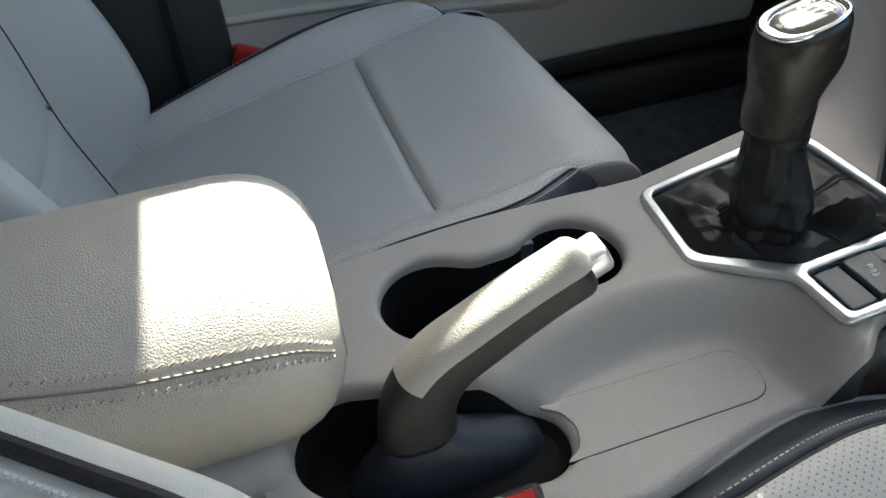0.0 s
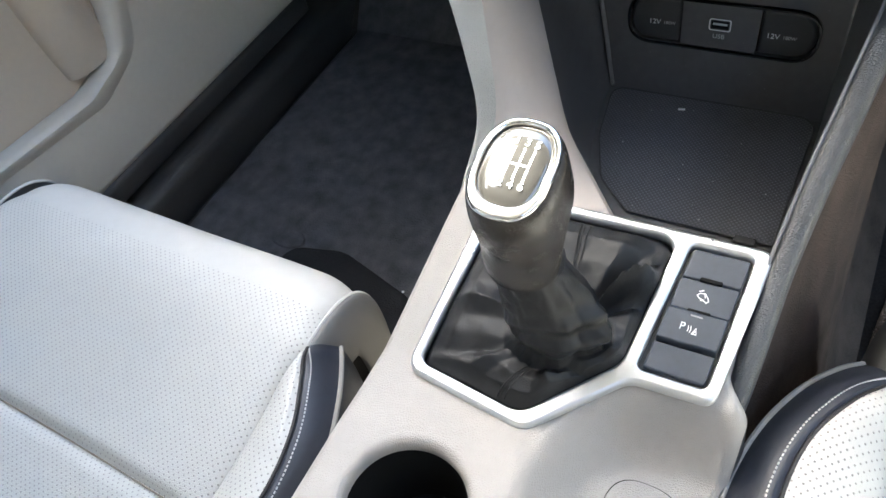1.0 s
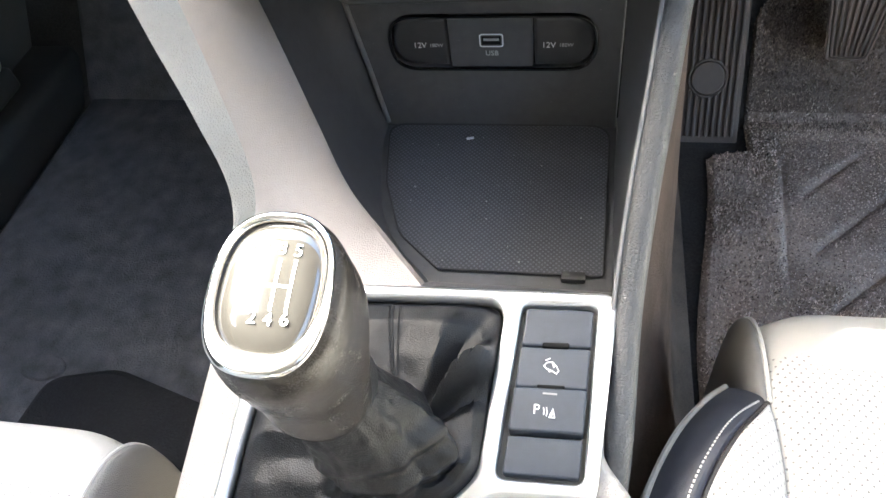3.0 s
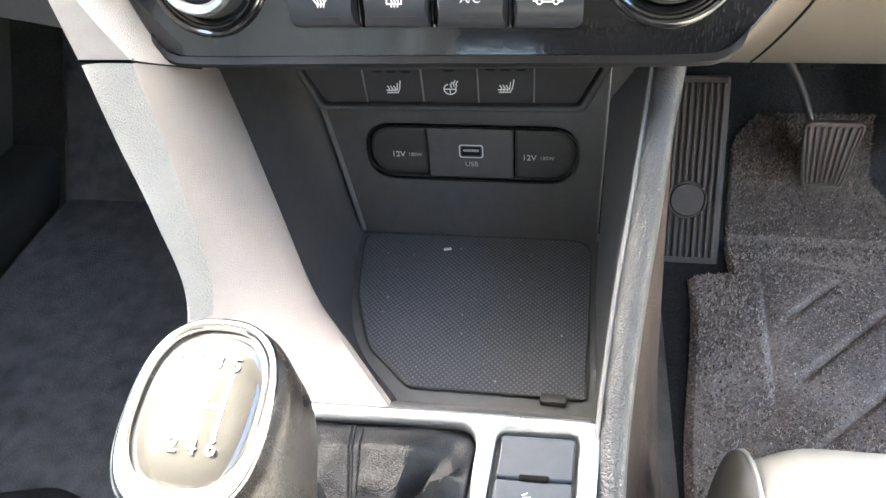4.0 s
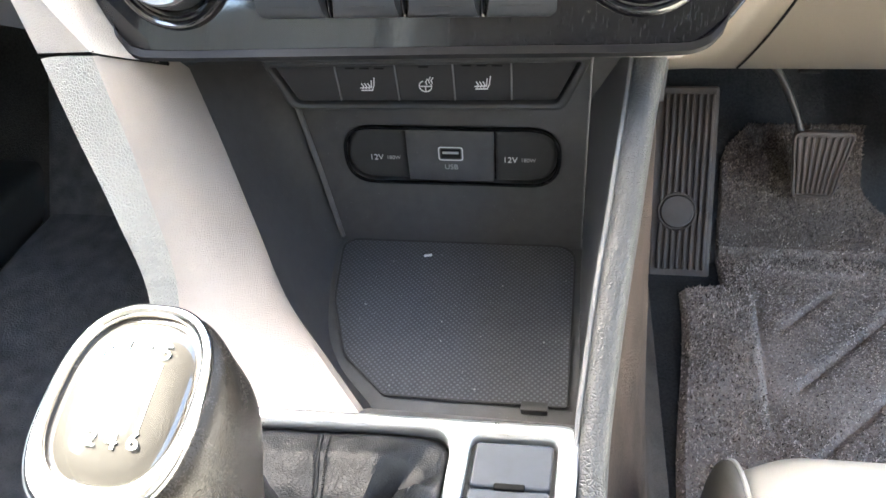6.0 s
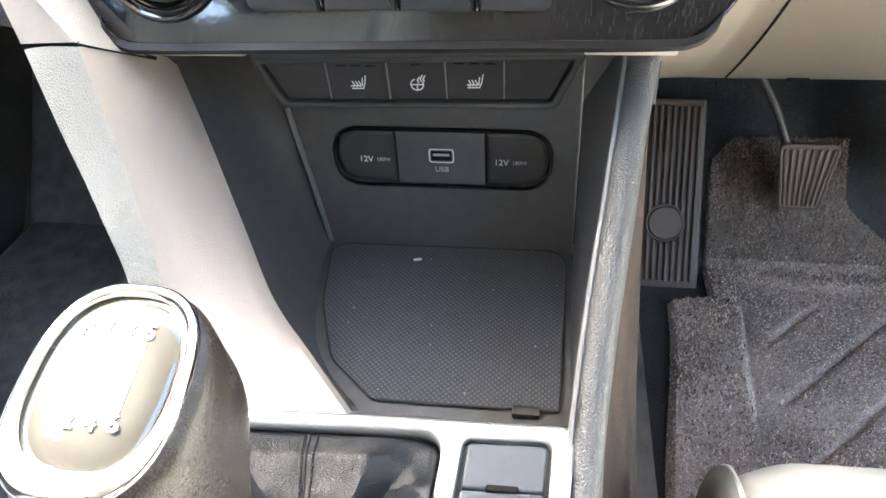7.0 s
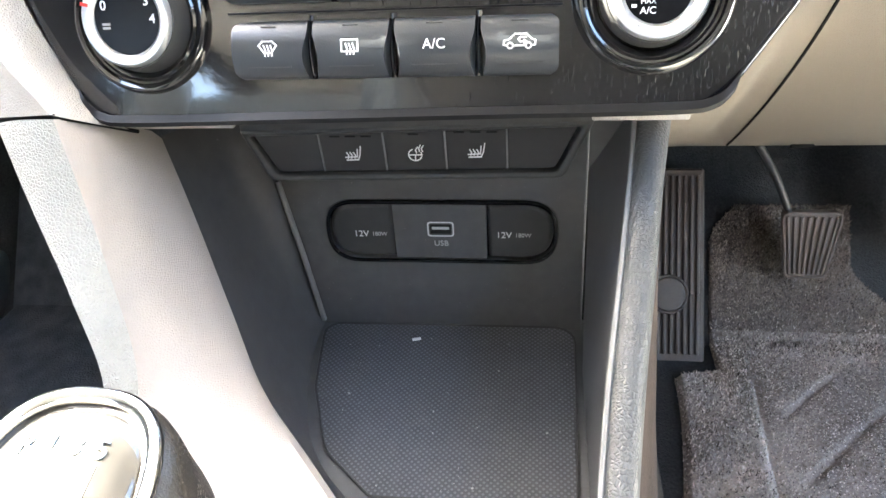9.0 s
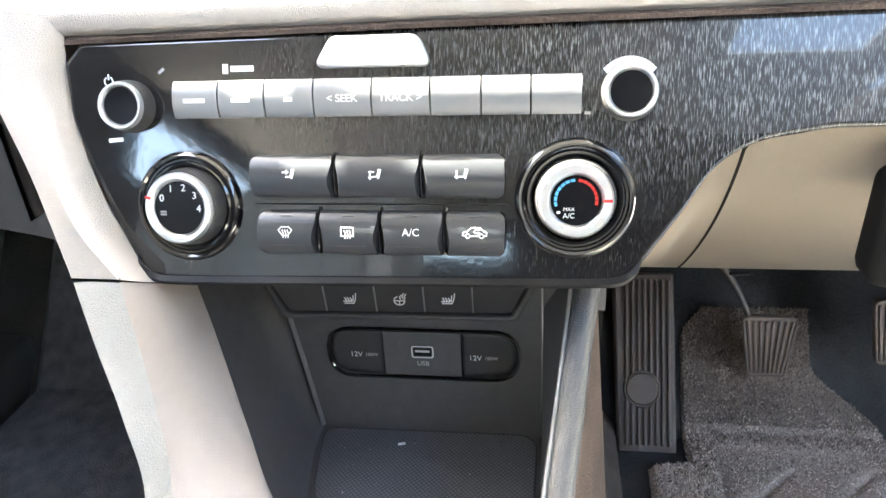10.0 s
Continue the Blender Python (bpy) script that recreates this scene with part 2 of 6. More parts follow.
def settle(name, me, material, parent=None, label="", smooth=True):
    if material is not None and not me.materials:
        me.materials.append(material)
    if smooth:
        me.shade_smooth()
        me.set_sharp_from_angle(angle=radians(38))
    ob = new(name, me)
    if parent is not None:
        ob.parent = parent
        root = parent
        while root.parent:
            root = root.parent
        ob.matrix_parent_inverse = root.matrix_basis.inverted() if parent is root else Matrix()
    if label:
        ob["label"] = label
    return ob


def part(name, bm, material, parent=None, label="", smooth=True):
    """One bmesh, in world places, as one mesh object under a thing or a part."""
    bmesh.ops.recalc_face_normals(bm, faces=bm.faces)
    me = bpy.data.meshes.new(name)
    bm.to_mesh(me)
    bm.free()
    return settle(name, me, material, parent, label, smooth)


def joined(*bms):
    out = bmesh.new()
    for b in bms:
        me = bpy.data.meshes.new("tmp")
        b.to_mesh(me)
        b.free()
        out.from_mesh(me)
        bpy.data.meshes.remove(me)
    return out


def moved(bm, m):
    bmesh.ops.transform(bm, matrix=m, verts=bm.verts)
    return bm


def block(lo, hi, r=0.002, seg=2):
    """A box between two corners with rounded edges."""
    bm = bmesh.new()
    lo, hi = Vector(lo), Vector(hi)
    bmesh.ops.create_cube(bm, size=1, matrix=Matrix.Translation((lo + hi) / 2) @ Matrix.Diagonal((*(hi - lo), 1)))
    if r:
        bmesh.ops.bevel(bm, geom=bm.edges[:], offset=r, segments=seg, affect="EDGES", profile=0.5)
    return bm


def loft(loops, closed=True, caps=True):
    bm = bmesh.new()
    rows = [[bm.verts.new(p) for p in loop] for loop in loops]
    n = len(rows[0])
    for a, b in zip(rows, rows[1:]):
        for k in range(n if closed else n - 1):
            bm.faces.new((a[k], a[(k + 1) % n], b[(k + 1) % n], b[k]))
    if caps and closed:
        bm.faces.new(rows[0][::-1])
        bm.faces.new(rows[-1])
    return bm


def sheet(f, nu, nv):
    """A surface patch f(u, v), u and v from 0 to 1."""
    return loft([[f(i / nu, j / nv) for i in range(nu + 1)] for j in range(nv + 1)], closed=False)


def curve_points(pts, n):
    """n + 1 points on a smooth curve through pts."""
    p = np.array(pts, float)
    p = np.vstack([2 * p[0] - p[1], p, 2 * p[-1] - p[-2]])
    out = []
    for k in range(n + 1):
        t = k / n * (len(p) - 3)
        i = min(int(t), len(p) - 4)
        t -= i
        a, b, c, d = p[i : i + 4]
        out.append(0.5 * (2 * b + (c - a) * t + (2 * a - 5 * b + 4 * c - d) * t * t + (3 * b - a - 3 * c + d) * t**3))
    return out


def tube(pts, r, sides=8, up=(0, 0, 1)):
    pts = [Vector(p) for p in pts]
    loops = []
    for k, p in enumerate(pts):
        d = (pts[min(k + 1, len(pts) - 1)] - pts[max(k - 1, 0)]).normalized()
        a = d.cross(Vector(up))
        a = a.normalized() if a.length > 1e-4 else d.cross(Vector((1, 0, 0))).normalized()
        b = a.cross(d)
        rr = r(k / (len(pts) - 1)) if callable(r) else r
        loops.append([p + (a * math.cos(t) + b * math.sin(t)) * rr for t in [2 * math.pi * i / sides for i in range(sides)]])
    return loft(loops)


def rounded(pts, r, n=5):
    """A closed outline with its corners rounded. r: one radius, or one for each corner."""
    out = []
    rs = r if isinstance(r, (list, tuple)) else [r] * len(pts)
    for k, p in enumerate(pts):
        p, a, b = Vector(p), Vector(pts[k - 1]), Vector(pts[(k + 1) % len(pts)])
        u, w = (a - p), (b - p)
        half = max(u.angle(w) / 2, 0.05)
        cut = min(rs[k] / math.tan(half), u.length * 0.48, w.length * 0.48)
        s, e = p + u.normalized() * cut, p + w.normalized() * cut
        for i in range(n + 1):
            t = i / n
            out.append((1 - t) ** 2 * s + 2 * t * (1 - t) * p + t * t * e)
    return out


def oval(cx, cy, a, b, n=48, power=2.0, turn=0.0):
    out = []
    for i in range(n):
        t = 2 * math.pi * i / n
        c, s = math.cos(t), math.sin(t)
        x, y = a * math.copysign(abs(c) ** (2 / power), c), b * math.copysign(abs(s) ** (2 / power), s)
        out.append(Vector((cx + x * math.cos(turn) - y * math.sin(turn), cy + x * math.sin(turn) + y * math.cos(turn))))
    return out


def from_curve(cu, m):
    ob = new("tmp", cu)
    me = bpy.data.meshes.new_from_object(ob.evaluated_get(bpy.context.evaluated_depsgraph_get()))
    bpy.data.objects.remove(ob)
    bpy.data.curves.remove(cu)
    me.transform(m)
    me.materials.clear()
    return me


def slab(loops, thick, bevel, m, res=2):
    """A flat plate with holes: its first outline minus the others, top face at local height thick."""
    cu = bpy.data.curves.new("tmp", "CURVE")
    cu.dimensions, cu.fill_mode = "2D", "BOTH"
    cu.extrude, cu.bevel_depth, cu.bevel_resolution, cu.offset = max(thick / 2 - bevel, 1e-5), bevel, res, -bevel
    for loop in loops:
        sp = cu.splines.new("POLY")
        sp.points.add(len(loop) - 1)
        for q, p in zip(sp.points, loop):
            q.co = (p[0], p[1], 0, 1)
        sp.use_cyclic_u = True
    return from_curve(cu, m @ Matrix.Translation((0, 0, thick / 2)))


def words(text, size, m, thick=0.0002):
    cu = bpy.data.curves.new("tmp", "FONT")
    cu.body, cu.size, cu.extrude, cu.align_x, cu.align_y = text, size, thick, "CENTER", "CENTER"
    return from_curve(cu, m)


def plate_part(name, loops, thick, bevel, m, material, parent=None, label=""):
    return settle(name, slab(loops, thick, bevel, m), material, parent, label)


def strokes(lines, width, m, h=0.0003):
    """Flat printed lines, each a run of 2D points."""
    bm = bmesh.new()
    for run in lines:
        for a, b in zip(run, run[1:]):
            a, b = Vector(a), Vector(b)
            d = (b - a).normalized() * width / 2
            n = Vector((-d.y, d.x))
            c = [a - d + n, a - d - n, b + d - n, b + d + n]
            lo = [bm.verts.new((p.x, p.y, 0)) for p in c]
            hi = [bm.verts.new((p.x, p.y, h)) for p in c]
            bm.faces.new(hi)
            for k in range(4):
                bm.faces.new((lo[k], lo[(k + 1) % 4], hi[(k + 1) % 4], hi[k]))
    return moved(bm, m)


def frame_at(origin, right, up):
    """The pose of a local plane: x to the right, y up along it, z out of it."""
    x, y = Vector(right).normalized(), Vector(up).normalized()
    z = x.cross(y).normalized()
    y = z.cross(x)
    m = Matrix((x, y, z)).transposed().to_4x4()
    m.translation = origin
    return m


def step(a, b, x):
    t = min(1.0, max(0.0, (x - a) / (b - a)))
    return t * t * (3 - 2 * t)


# ---- shell of the car: closes the place, its openings and panels set to shape light ----
def shell():
    def wall(name, lo, hi, material, label, category):
        tagged(part(name, block(lo, hi, 0), material, None, "", False), label, category, kind="structure")

    def holed(name, outline, holes, thick, m, material, label, category):
        ob = plate_part(name, [outline] + holes, thick, 0.001, m, material)
        tagged(ob, label, category, kind="structure")

    def rect(a, b, c, d):
        return [Vector(p) for p in ((a, b), (c, b), (c, d), (a, d))]

    # unseen roof, its holes and front notch cut to aim light; the windscreen begins at its front edge
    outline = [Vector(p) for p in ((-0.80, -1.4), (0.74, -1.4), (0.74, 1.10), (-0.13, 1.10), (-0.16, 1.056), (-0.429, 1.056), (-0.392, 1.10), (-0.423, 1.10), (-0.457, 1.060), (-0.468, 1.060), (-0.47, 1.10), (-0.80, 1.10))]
    # Holes that put sun on armrest, handbrake, driver seat and knob, plus one for sky.
    armrest_sun_hole = [Vector(p) for p in ((-0.566, 0.512), (-0.440, 0.512), (-0.440, 0.632), (-0.468, 0.636), (-0.468, 0.752), (-0.492, 0.752), (-0.492, 0.628), (-0.574, 0.624))]
    seat_sun_hole = rounded([(-0.447, 0.62), (-0.252, 0.62), (-0.252, 0.985), (-0.447, 0.982)], 0.01)
    holed("ceiling", outline, [rect(0.42, 0.0, 0.66, 0.93), armrest_sun_hole, seat_sun_hole, oval(-0.483, 0.879, 0.017, 0.026)], 0.005, Matrix.Translation((0, 0, 1.05)), HEADLINER, "unseen beige headliner with holes cut to aim sun and sky light", "ceiling")
    left = frame_at((-0.80, 0, 0), (0, 1, 0), (0, 0, 1))
    # Front opening keeps sun off the seat; rear one is added for key reflections.
    holed("wall_west", rect(-1.4, -0.1, 1.75, 1.1), [rect(0.99, 0.72, 1.25, 0.98), rect(-0.75, 0.66, -0.05, 0.98)], 0.03, left, CABIN, "unseen passenger side with openings cut to control light", "wall")
    # driver side: closed behind the seat, then unseen panels added to block light, open beside the footwell
    wall("wall_east_rear", (0.76, -1.4, -0.1), (0.80, -0.25, 1.08), CABIN, "rear side wall behind the driver door", "wall")
    wall("wall_east_front", (0.76, 1.02, -0.1), (0.80, 1.75, 0.97), CABIN, "unseen side wall sized to shade the footwell and panel", "wall")
    wall("wall_east", (0.76, -0.25, 0.03), (0.80, 0.40, 1.05), CABIN, "unseen dark wall that cuts side light on the console", "wall")
    wall("light_block_lower", (0.76, 0.40, 0.03), (0.80, 0.77, 0.50), CABIN, "unseen dark panel that cuts light beside the driver seat", "wall")
    wall("light_block_upper", (0.76, 0.40, 0.50), (0.80, 1.02, 1.05), CABIN, "unseen dark panel that cuts sky light over the driver footwell", "wall")
    wall("sill_east", (0.70, -0.25, -0.1), (0.80, 1.25, 0.03), BLACK_PLASTIC, "black door sill on the driver side", "sill")
    rear = frame_at((0, -1.4, 0), (1, 0, 0), (0, 0, 1))
    # Narrow slit placed to give a thin bright reflection on the climate panel.
    holed("wall_south", rect(-0.8, -0.1, 0.8, 1.1), [rect(-0.45, 0.90, -0.05, 0.95)], 0.03, rear, CABIN, "unseen rear of the car with a slit cut for its reflection", "wall")
    wall("wall_north", (-0.8, 1.62, -0.1), (0.8, 1.66, 0.76), FLOOR_CARPET, "dark firewall behind the dashboard", "wall")
    # Unseen ground, made pale to bounce sunlight into the cabin.
    ob = part("ground", sheet(lambda u, v: (-600 + 1200 * u, -600 + 1200 * v, -0.42), 4, 4), BOUNCE_GROUND)
    tagged(ob, "unseen pale ground sheet that bounces sun into the car", "ground", kind="structure")


shell()


# ---- floor ----
def floor_height(x, y):
    base = 0.018 * step(0.05, -0.05, x)
    return base - 0.006 + max(0.0, (y - 1.33)) * 1.33


def floor():
    ob = part("floor", sheet(lambda u, v: (-0.8 + 1.6 * u, -1.4 + 3.0 * v, floor_height(-0.8 + 1.6 * u, -1.4 + 3.0 * v)), 60, 120), FLOOR_CARPET)
    tagged(ob, "charcoal carpet on the floor of the car", "floor", kind="structure")
    ob = part("sill_trim", block((-0.80, -0.2, 0.0), (-0.69, 1.6, 0.085), 0.02, 4), BLACK_PLASTIC)
    tagged(ob, "black plastic trim along the door sill", "trim", kind="structure")
    tunnel = part("tunnel_carpet", loft([[(0.10, y, 0.22), (0.125, y, 0.21), (0.14, y, 0.17), (0.150, y, 0.10), (0.160, y, 0.048), (0.172, y, 0.020), (0.188, y, 0.006), (0.191, y, -0.02)] for y in (0.3, 0.6, 0.9, 1.2, 1.5)], closed=False), TUNNEL_CARPET)
    tagged(tunnel, "brown-grey carpet on the transmission tunnel", "floor", kind="structure")


floor()


def mat_ground(x, y, lift):
    return Vector((x, y, floor_height(x, y) + lift))


def driver_mat():
    t = thing("driver_floor_mat", "brown-grey carpet floor mat with embossed chevrons in the footwell", "floor mat", (0.35, 1.0, 0))
    xs = lambda y: 0.195 + 0.03 * step(0.95, 1.25, y) + 0.052 * step(1.262, 1.275, y) + 0.03 * step(1.400, 1.435, y) ** 2

    def pressed(x, y):
        """How far the heel pad and its slanted grooves are pressed in at a place, both from 0 to 1."""
        side = x - 0.314 - (y - 1.296) * 0.087
        pad = step(0.0, 0.012, side) * step(1.312, 1.298, y) * step(1.03, 1.10, y)
        k = ((y - 0.95 * x - 0.889) / 0.087 + 0.5) % 1.0 - 0.5
        groove = math.exp(-((k * 0.087 / 0.0055) ** 2)) * step(0.325, 0.345, x) * step(1.285, 1.265, y)
        rim = math.exp(-(((side - 0.003) / 0.005) ** 2)) * step(1.31, 1.29, y) * step(1.03, 1.10, y)
        return pad, max(groove, rim)

    def top(u, v):
        y = 0.55 + 0.885 * v
        x0 = xs(y)
        x1 = 0.70 - 0.17 * step(1.24, 1.34, y) - 0.085 * step(1.33, 1.39, y)
        x = x0 + (x1 - x0) * u
        edge = min(u, 1 - u, v * 2, (1 - v) * 2)
        pad, line = pressed(x, y)
        return mat_ground(x, y, 0.011 - 0.005 * pad - 0.006 * line - 0.008 * (1 - min(1, edge / 0.015)))

    # Past SPLIT the carpet carries on in its shade-darkened copy.
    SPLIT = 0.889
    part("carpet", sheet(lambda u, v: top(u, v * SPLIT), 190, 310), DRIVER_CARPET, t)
    part("ramp_carpet", sheet(lambda u, v: top(u, SPLIT + v * (1 - SPLIT)), 150, 50), RAMP_SHADE_CARPET, t, "mottled carpet on the toe board, darkened for shade under the dash")
    rng = random.Random(3)
    bm, ramp = bmesh.new(), bmesh.new()
    for _ in range(80000):
        u, v = rng.random(), rng.random() ** 0.8
        p = top(u, v)
        if p.x > 0.56 or p.y < 0.80:
            continue
        pad, line = pressed(p.x, p.y)
        if rng.random() < 0.9 * line:
            continue
        a = rng.random() * 6.28
        d = Vector((math.cos(a), math.sin(a), 0)) * 0.0009
        lean = Vector((rng.uniform(-1, 1), rng.uniform(-1, 1), 1.2)).normalized() * rng.uniform(0.0025, 0.005) * (1 - 0.45 * pad)
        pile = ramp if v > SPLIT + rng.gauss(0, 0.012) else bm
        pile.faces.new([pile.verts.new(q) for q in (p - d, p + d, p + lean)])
    for pile, look_of in ((bm, TUFT), (ramp, RAMP_SHADE_TUFT)):
        me = bpy.data.meshes.new("tufting")
        pile.to_mesh(me)
        pile.free()
        tagged(settle("tufting", me, look_of, t, "short mottled carpet tufts", False), kind="stuff")


driver_mat()


def passenger_mat():
    t = thing("passenger_floor_mat", "dark charcoal carpet mat in the passenger footwell", "floor mat", (-0.4, 1.0, 0.02))

    def top(u, v):
        y = 0.45 + 1.10 * v
        x = -0.68 + 0.48 * u
        edge = min(u, 1 - u, v * 2, (1 - v) * 2)
        n = noise.noise(Vector((x * 9, y * 9, 0))) * 0.003
        return mat_ground(x, y, 0.016 + n - 0.012 * (1 - min(1, edge / 0.02)))

    part("carpet", sheet(top, 70, 120), CARPET, t)
    part("crumb", moved(block((-0.0017, -0.0014, 0), (0.0017, 0.0014, 0.002), 0.0006), pose(-0.306, 0.862, 0.0275, 0, 0, 30)), WHITE, t, "white crumb on the carpet")
    # dark rounded seat rail cover that sticks out under the cushion
    c = thing("seat_rail_cover", "black plastic cover of the seat rail on the floor", "cover", (-0.38, 0.8, 0.03))
    out = rounded([(-0.50, 0.70), (-0.24, 0.70), (-0.255, 0.80), (-0.285, 0.848), (-0.40, 0.880), (-0.475, 0.862)], [0.05, 0.05, 0.04, 0.022, 0.06, 0.03], 10)
    plate_part("cover", [out], 0.025, 0.008, Matrix.Translation((0, 0, 0.028)), COVER_FELT, c)
    plate_part("tab", [oval(-0.505, 0.882, 0.028, 0.016)], 0.006, 0.0025, Matrix.Translation((0, 0, 0.026)), CARPET, c)


passenger_mat()


# ---- pedals ----
def footrest():
    t = thing("footrest", "ribbed dark rubber footrest beside the pedals", "pedal", (0.245, 1.31, 0))
    m = frame_at((0.231, 1.304, -0.005), (1, 0, 0), (0.0, 0.57, 0.82))
    plate_part("base", [rounded([(-0.032, -0.044), (0.031, -0.040), (0.036, -0.010), (0.034, 0.235), (-0.048, 0.235), (-0.040, -0.014)], 0.005)], 0.018, 0.004, m @ Matrix.Translation((0, 0, -0.014)), FOOT_RUBBER, t)
    x = -0.029
    hub = Vector((-0.009, 0.078))
    for k in range(8):
        xx = x + k * 0.0079
        for lo, hi in ((0.004, hub.y), (hub.y, 0.225)):
            half = math.sqrt(max(0, 0.0245**2 - (xx - hub.x) ** 2))
            a, b = (lo, hi - half) if hi == hub.y else (lo + half, hi)
            if b - a > 0.01:
                part("rib", moved(block((xx - 0.0021, a, 0.003), (xx + 0.0021, b, 0.0085), 0.0015), m), FOOT_RUBBER, t)
    part("toe_edge", moved(tube([(-0.040, -0.012, 0.004), (-0.032, -0.043, 0.003), (0.0, -0.042, 0.003), (0.030, -0.040, 0.003)], 0.0016, 6), m), RUBBER, t)
    plate_part("badge", [oval(hub.x, hub.y, 0.021, 0.021)], 0.009, 0.002, m, FOOT_RUBBER, t, "plain round rubber pad")
    part("rim", moved(tube([(p.x, p.y, 0.007) for p in oval(hub.x, hub.y, 0.023, 0.023)] + [(hub.x + 0.023, hub.y, 0.007)], 0.0016, 6), m), FOOT_RUBBER, t)


footrest()


def pedal(name, cx, cy, cz, label, arm):
    t = thing(name, label, "pedal", (cx, cy, cz))
    m = frame_at((cx, cy, cz), (1, 0, 0), (0, 0.12, 0.99))
    out = [(-0.035, 0.041), (0.030, 0.041), (0.024, -0.042), (-0.020, -0.042)]
    plate_part("pad", [rounded(out, 0.008)], 0.012, 0.003, m @ Matrix.Translation((0, 0, -0.009)), RUBBER, t)
    part("rim", moved(tube([(p.x, p.y, 0.004) for p in rounded(out, 0.008)] + [(rounded(out, 0.008)[0].x, rounded(out, 0.008)[0].y, 0.004)], 0.0018, 6), m), RUBBER, t)
    for k in range(8):
        q = (k + 0.5) / 8
        a, b = Vector((-0.019 + q * 0.042, -0.037, 0.004)), Vector((-0.033 + q * 0.062, 0.036, 0.004))
        part("rib", moved(tube([a, b], 0.0019, 6), m), RUBBER, t)
    part("arm", tube(curve_points(arm, 10), 0.0042, 10), ARM_METAL if name == "clutch_pedal" else BLACK_PLASTIC, t, "bare metal pedal arm")


pedal("clutch_pedal", 0.373, 1.353, 0.133, "ribbed dark rubber clutch pedal on a bare metal arm", [(0.352, 1.362, 0.160), (0.340, 1.364, 0.186), (0.322, 1.360, 0.220), (0.303, 1.350, 0.250), (0.286, 1.340, 0.276), (0.272, 1.345, 0.32)])
pedal("brake_pedal", 0.512, 1.335, 0.172, "ribbed dark rubber brake pedal", [(0.512, 1.345, 0.195), (0.512, 1.36, 0.25), (0.512, 1.37, 0.36)])


# ---- centre console ----
console = thing("centre_console", "beige plastic centre console between the front seats", "console", (0, 0.6, 0))
PLATE_TILT = 0.23
PLATE_OUT = rounded([(-0.101, 0.654), (-0.016, 0.645), (0.032, 0.6935), (0.0785, 0.6955), (0.0865, 0.793), (-0.098, 0.789)], [0.012, 0.016, 0.016, 0.008, 0.008, 0.03])
BOOT_OUT = rounded([(-0.0935, 0.661), (-0.021, 0.654), (0.0245, 0.702), (0.031, 0.7855), (-0.088, 0.7815)], [0.008, 0.018, 0.02, 0.01, 0.022])
PANEL_OUT = rounded([(0.0325, 0.7015), (0.0725, 0.7025), (0.0765, 0.786), (0.0395, 0.7845)], 0.005)
CUP_FRONT, CUP_REAR = Vector((-0.060, 0.577)), Vector((-0.052, 0.469))
SCOOP = [tuple(p) for p in curve_points([(0.034, 0.36), (0.030, 0.45), (0.010, 0.494), (-0.008, 0.56), (-0.009, 0.63), (0.010, 0.676), (0.045, 0.699), (0.12, 0.703)], 34)] + [(0.20, 0.703), (0.20, 0.36)]


def plate_z(y):
    return 0.344 + PLATE_TILT * (y - 0.705)


def seg_far(p, a, b):
    d = b - a
    t = max(0.0, min(1.0, (p - a).dot(d) / d.length_squared))
    return (p - a - d * t).length


def poly_far(p, poly):
    """Signed distance to an outline: negative inside."""
    inside, best = False, 9.0
    for k in range(len(poly)):
        a, b = Vector(poly[k - 1]), Vector(poly[k])
        best = min(best, seg_far(p, a, b))
        if (a.y > p.y) != (b.y > p.y) and p.x < (b.x - a.x) * (p.y - a.y) / (b.y - a.y) + a.x:
            inside = not inside
    return -best if inside else best


def cups_far(p):
    a, b = (p - CUP_FRONT).length - 0.0375, (p - CUP_REAR).length - 0.0405
    c = seg_far(p, CUP_FRONT, CUP_REAR) - 0.023
    k = 0.012
    best = a
    for o in (b, c):
        h = max(0.0, min(1.0, 0.5 + 0.5 * (o - best) / k))
        best = o * (1 - h) + best * h - k * h * (1 - h)
    return best


def well_far(p):
    a, b = Vector((0.042, 0.388)), Vector((0.058, 0.494))
    t = max(0.0, min(1.0, (p - a).dot(b - a) / (b - a).length_squared))
    return (p - a.lerp(b, t)).length - 0.036 + 0.011 * t


def console_left(y):
    return -0.115 - 0.011 * step(0.38, 0.54, y)


def console_right(y):
    return 0.080 + 0.0155 * step(0.724, 0.698, y) + 0.0205 * step(0.660, 0.53, y)


def console_top(p):
    y = p.y
    z = 0.333
    pz = plate_z(y) - 0.0035
    z = max(z - 0.0015, pz) if y > 0.64 else z - 0.0015 * step(0.6, 0.64, y)
    z += (0.2949 - z) * step(0.0, -0.036, poly_far(p, SCOOP)) * step(0.0, 0.02, console_right(y) + 0.03 - p.x)
    edge = min(p.x - console_left(y), console_right(y) - p.x)
    z -= 0.006 * (1 - min(1.0, edge / 0.006)) ** 2
    d = poly_far(p, PLATE_OUT)
    if d < -0.005:
        z -= 0.03
    return z


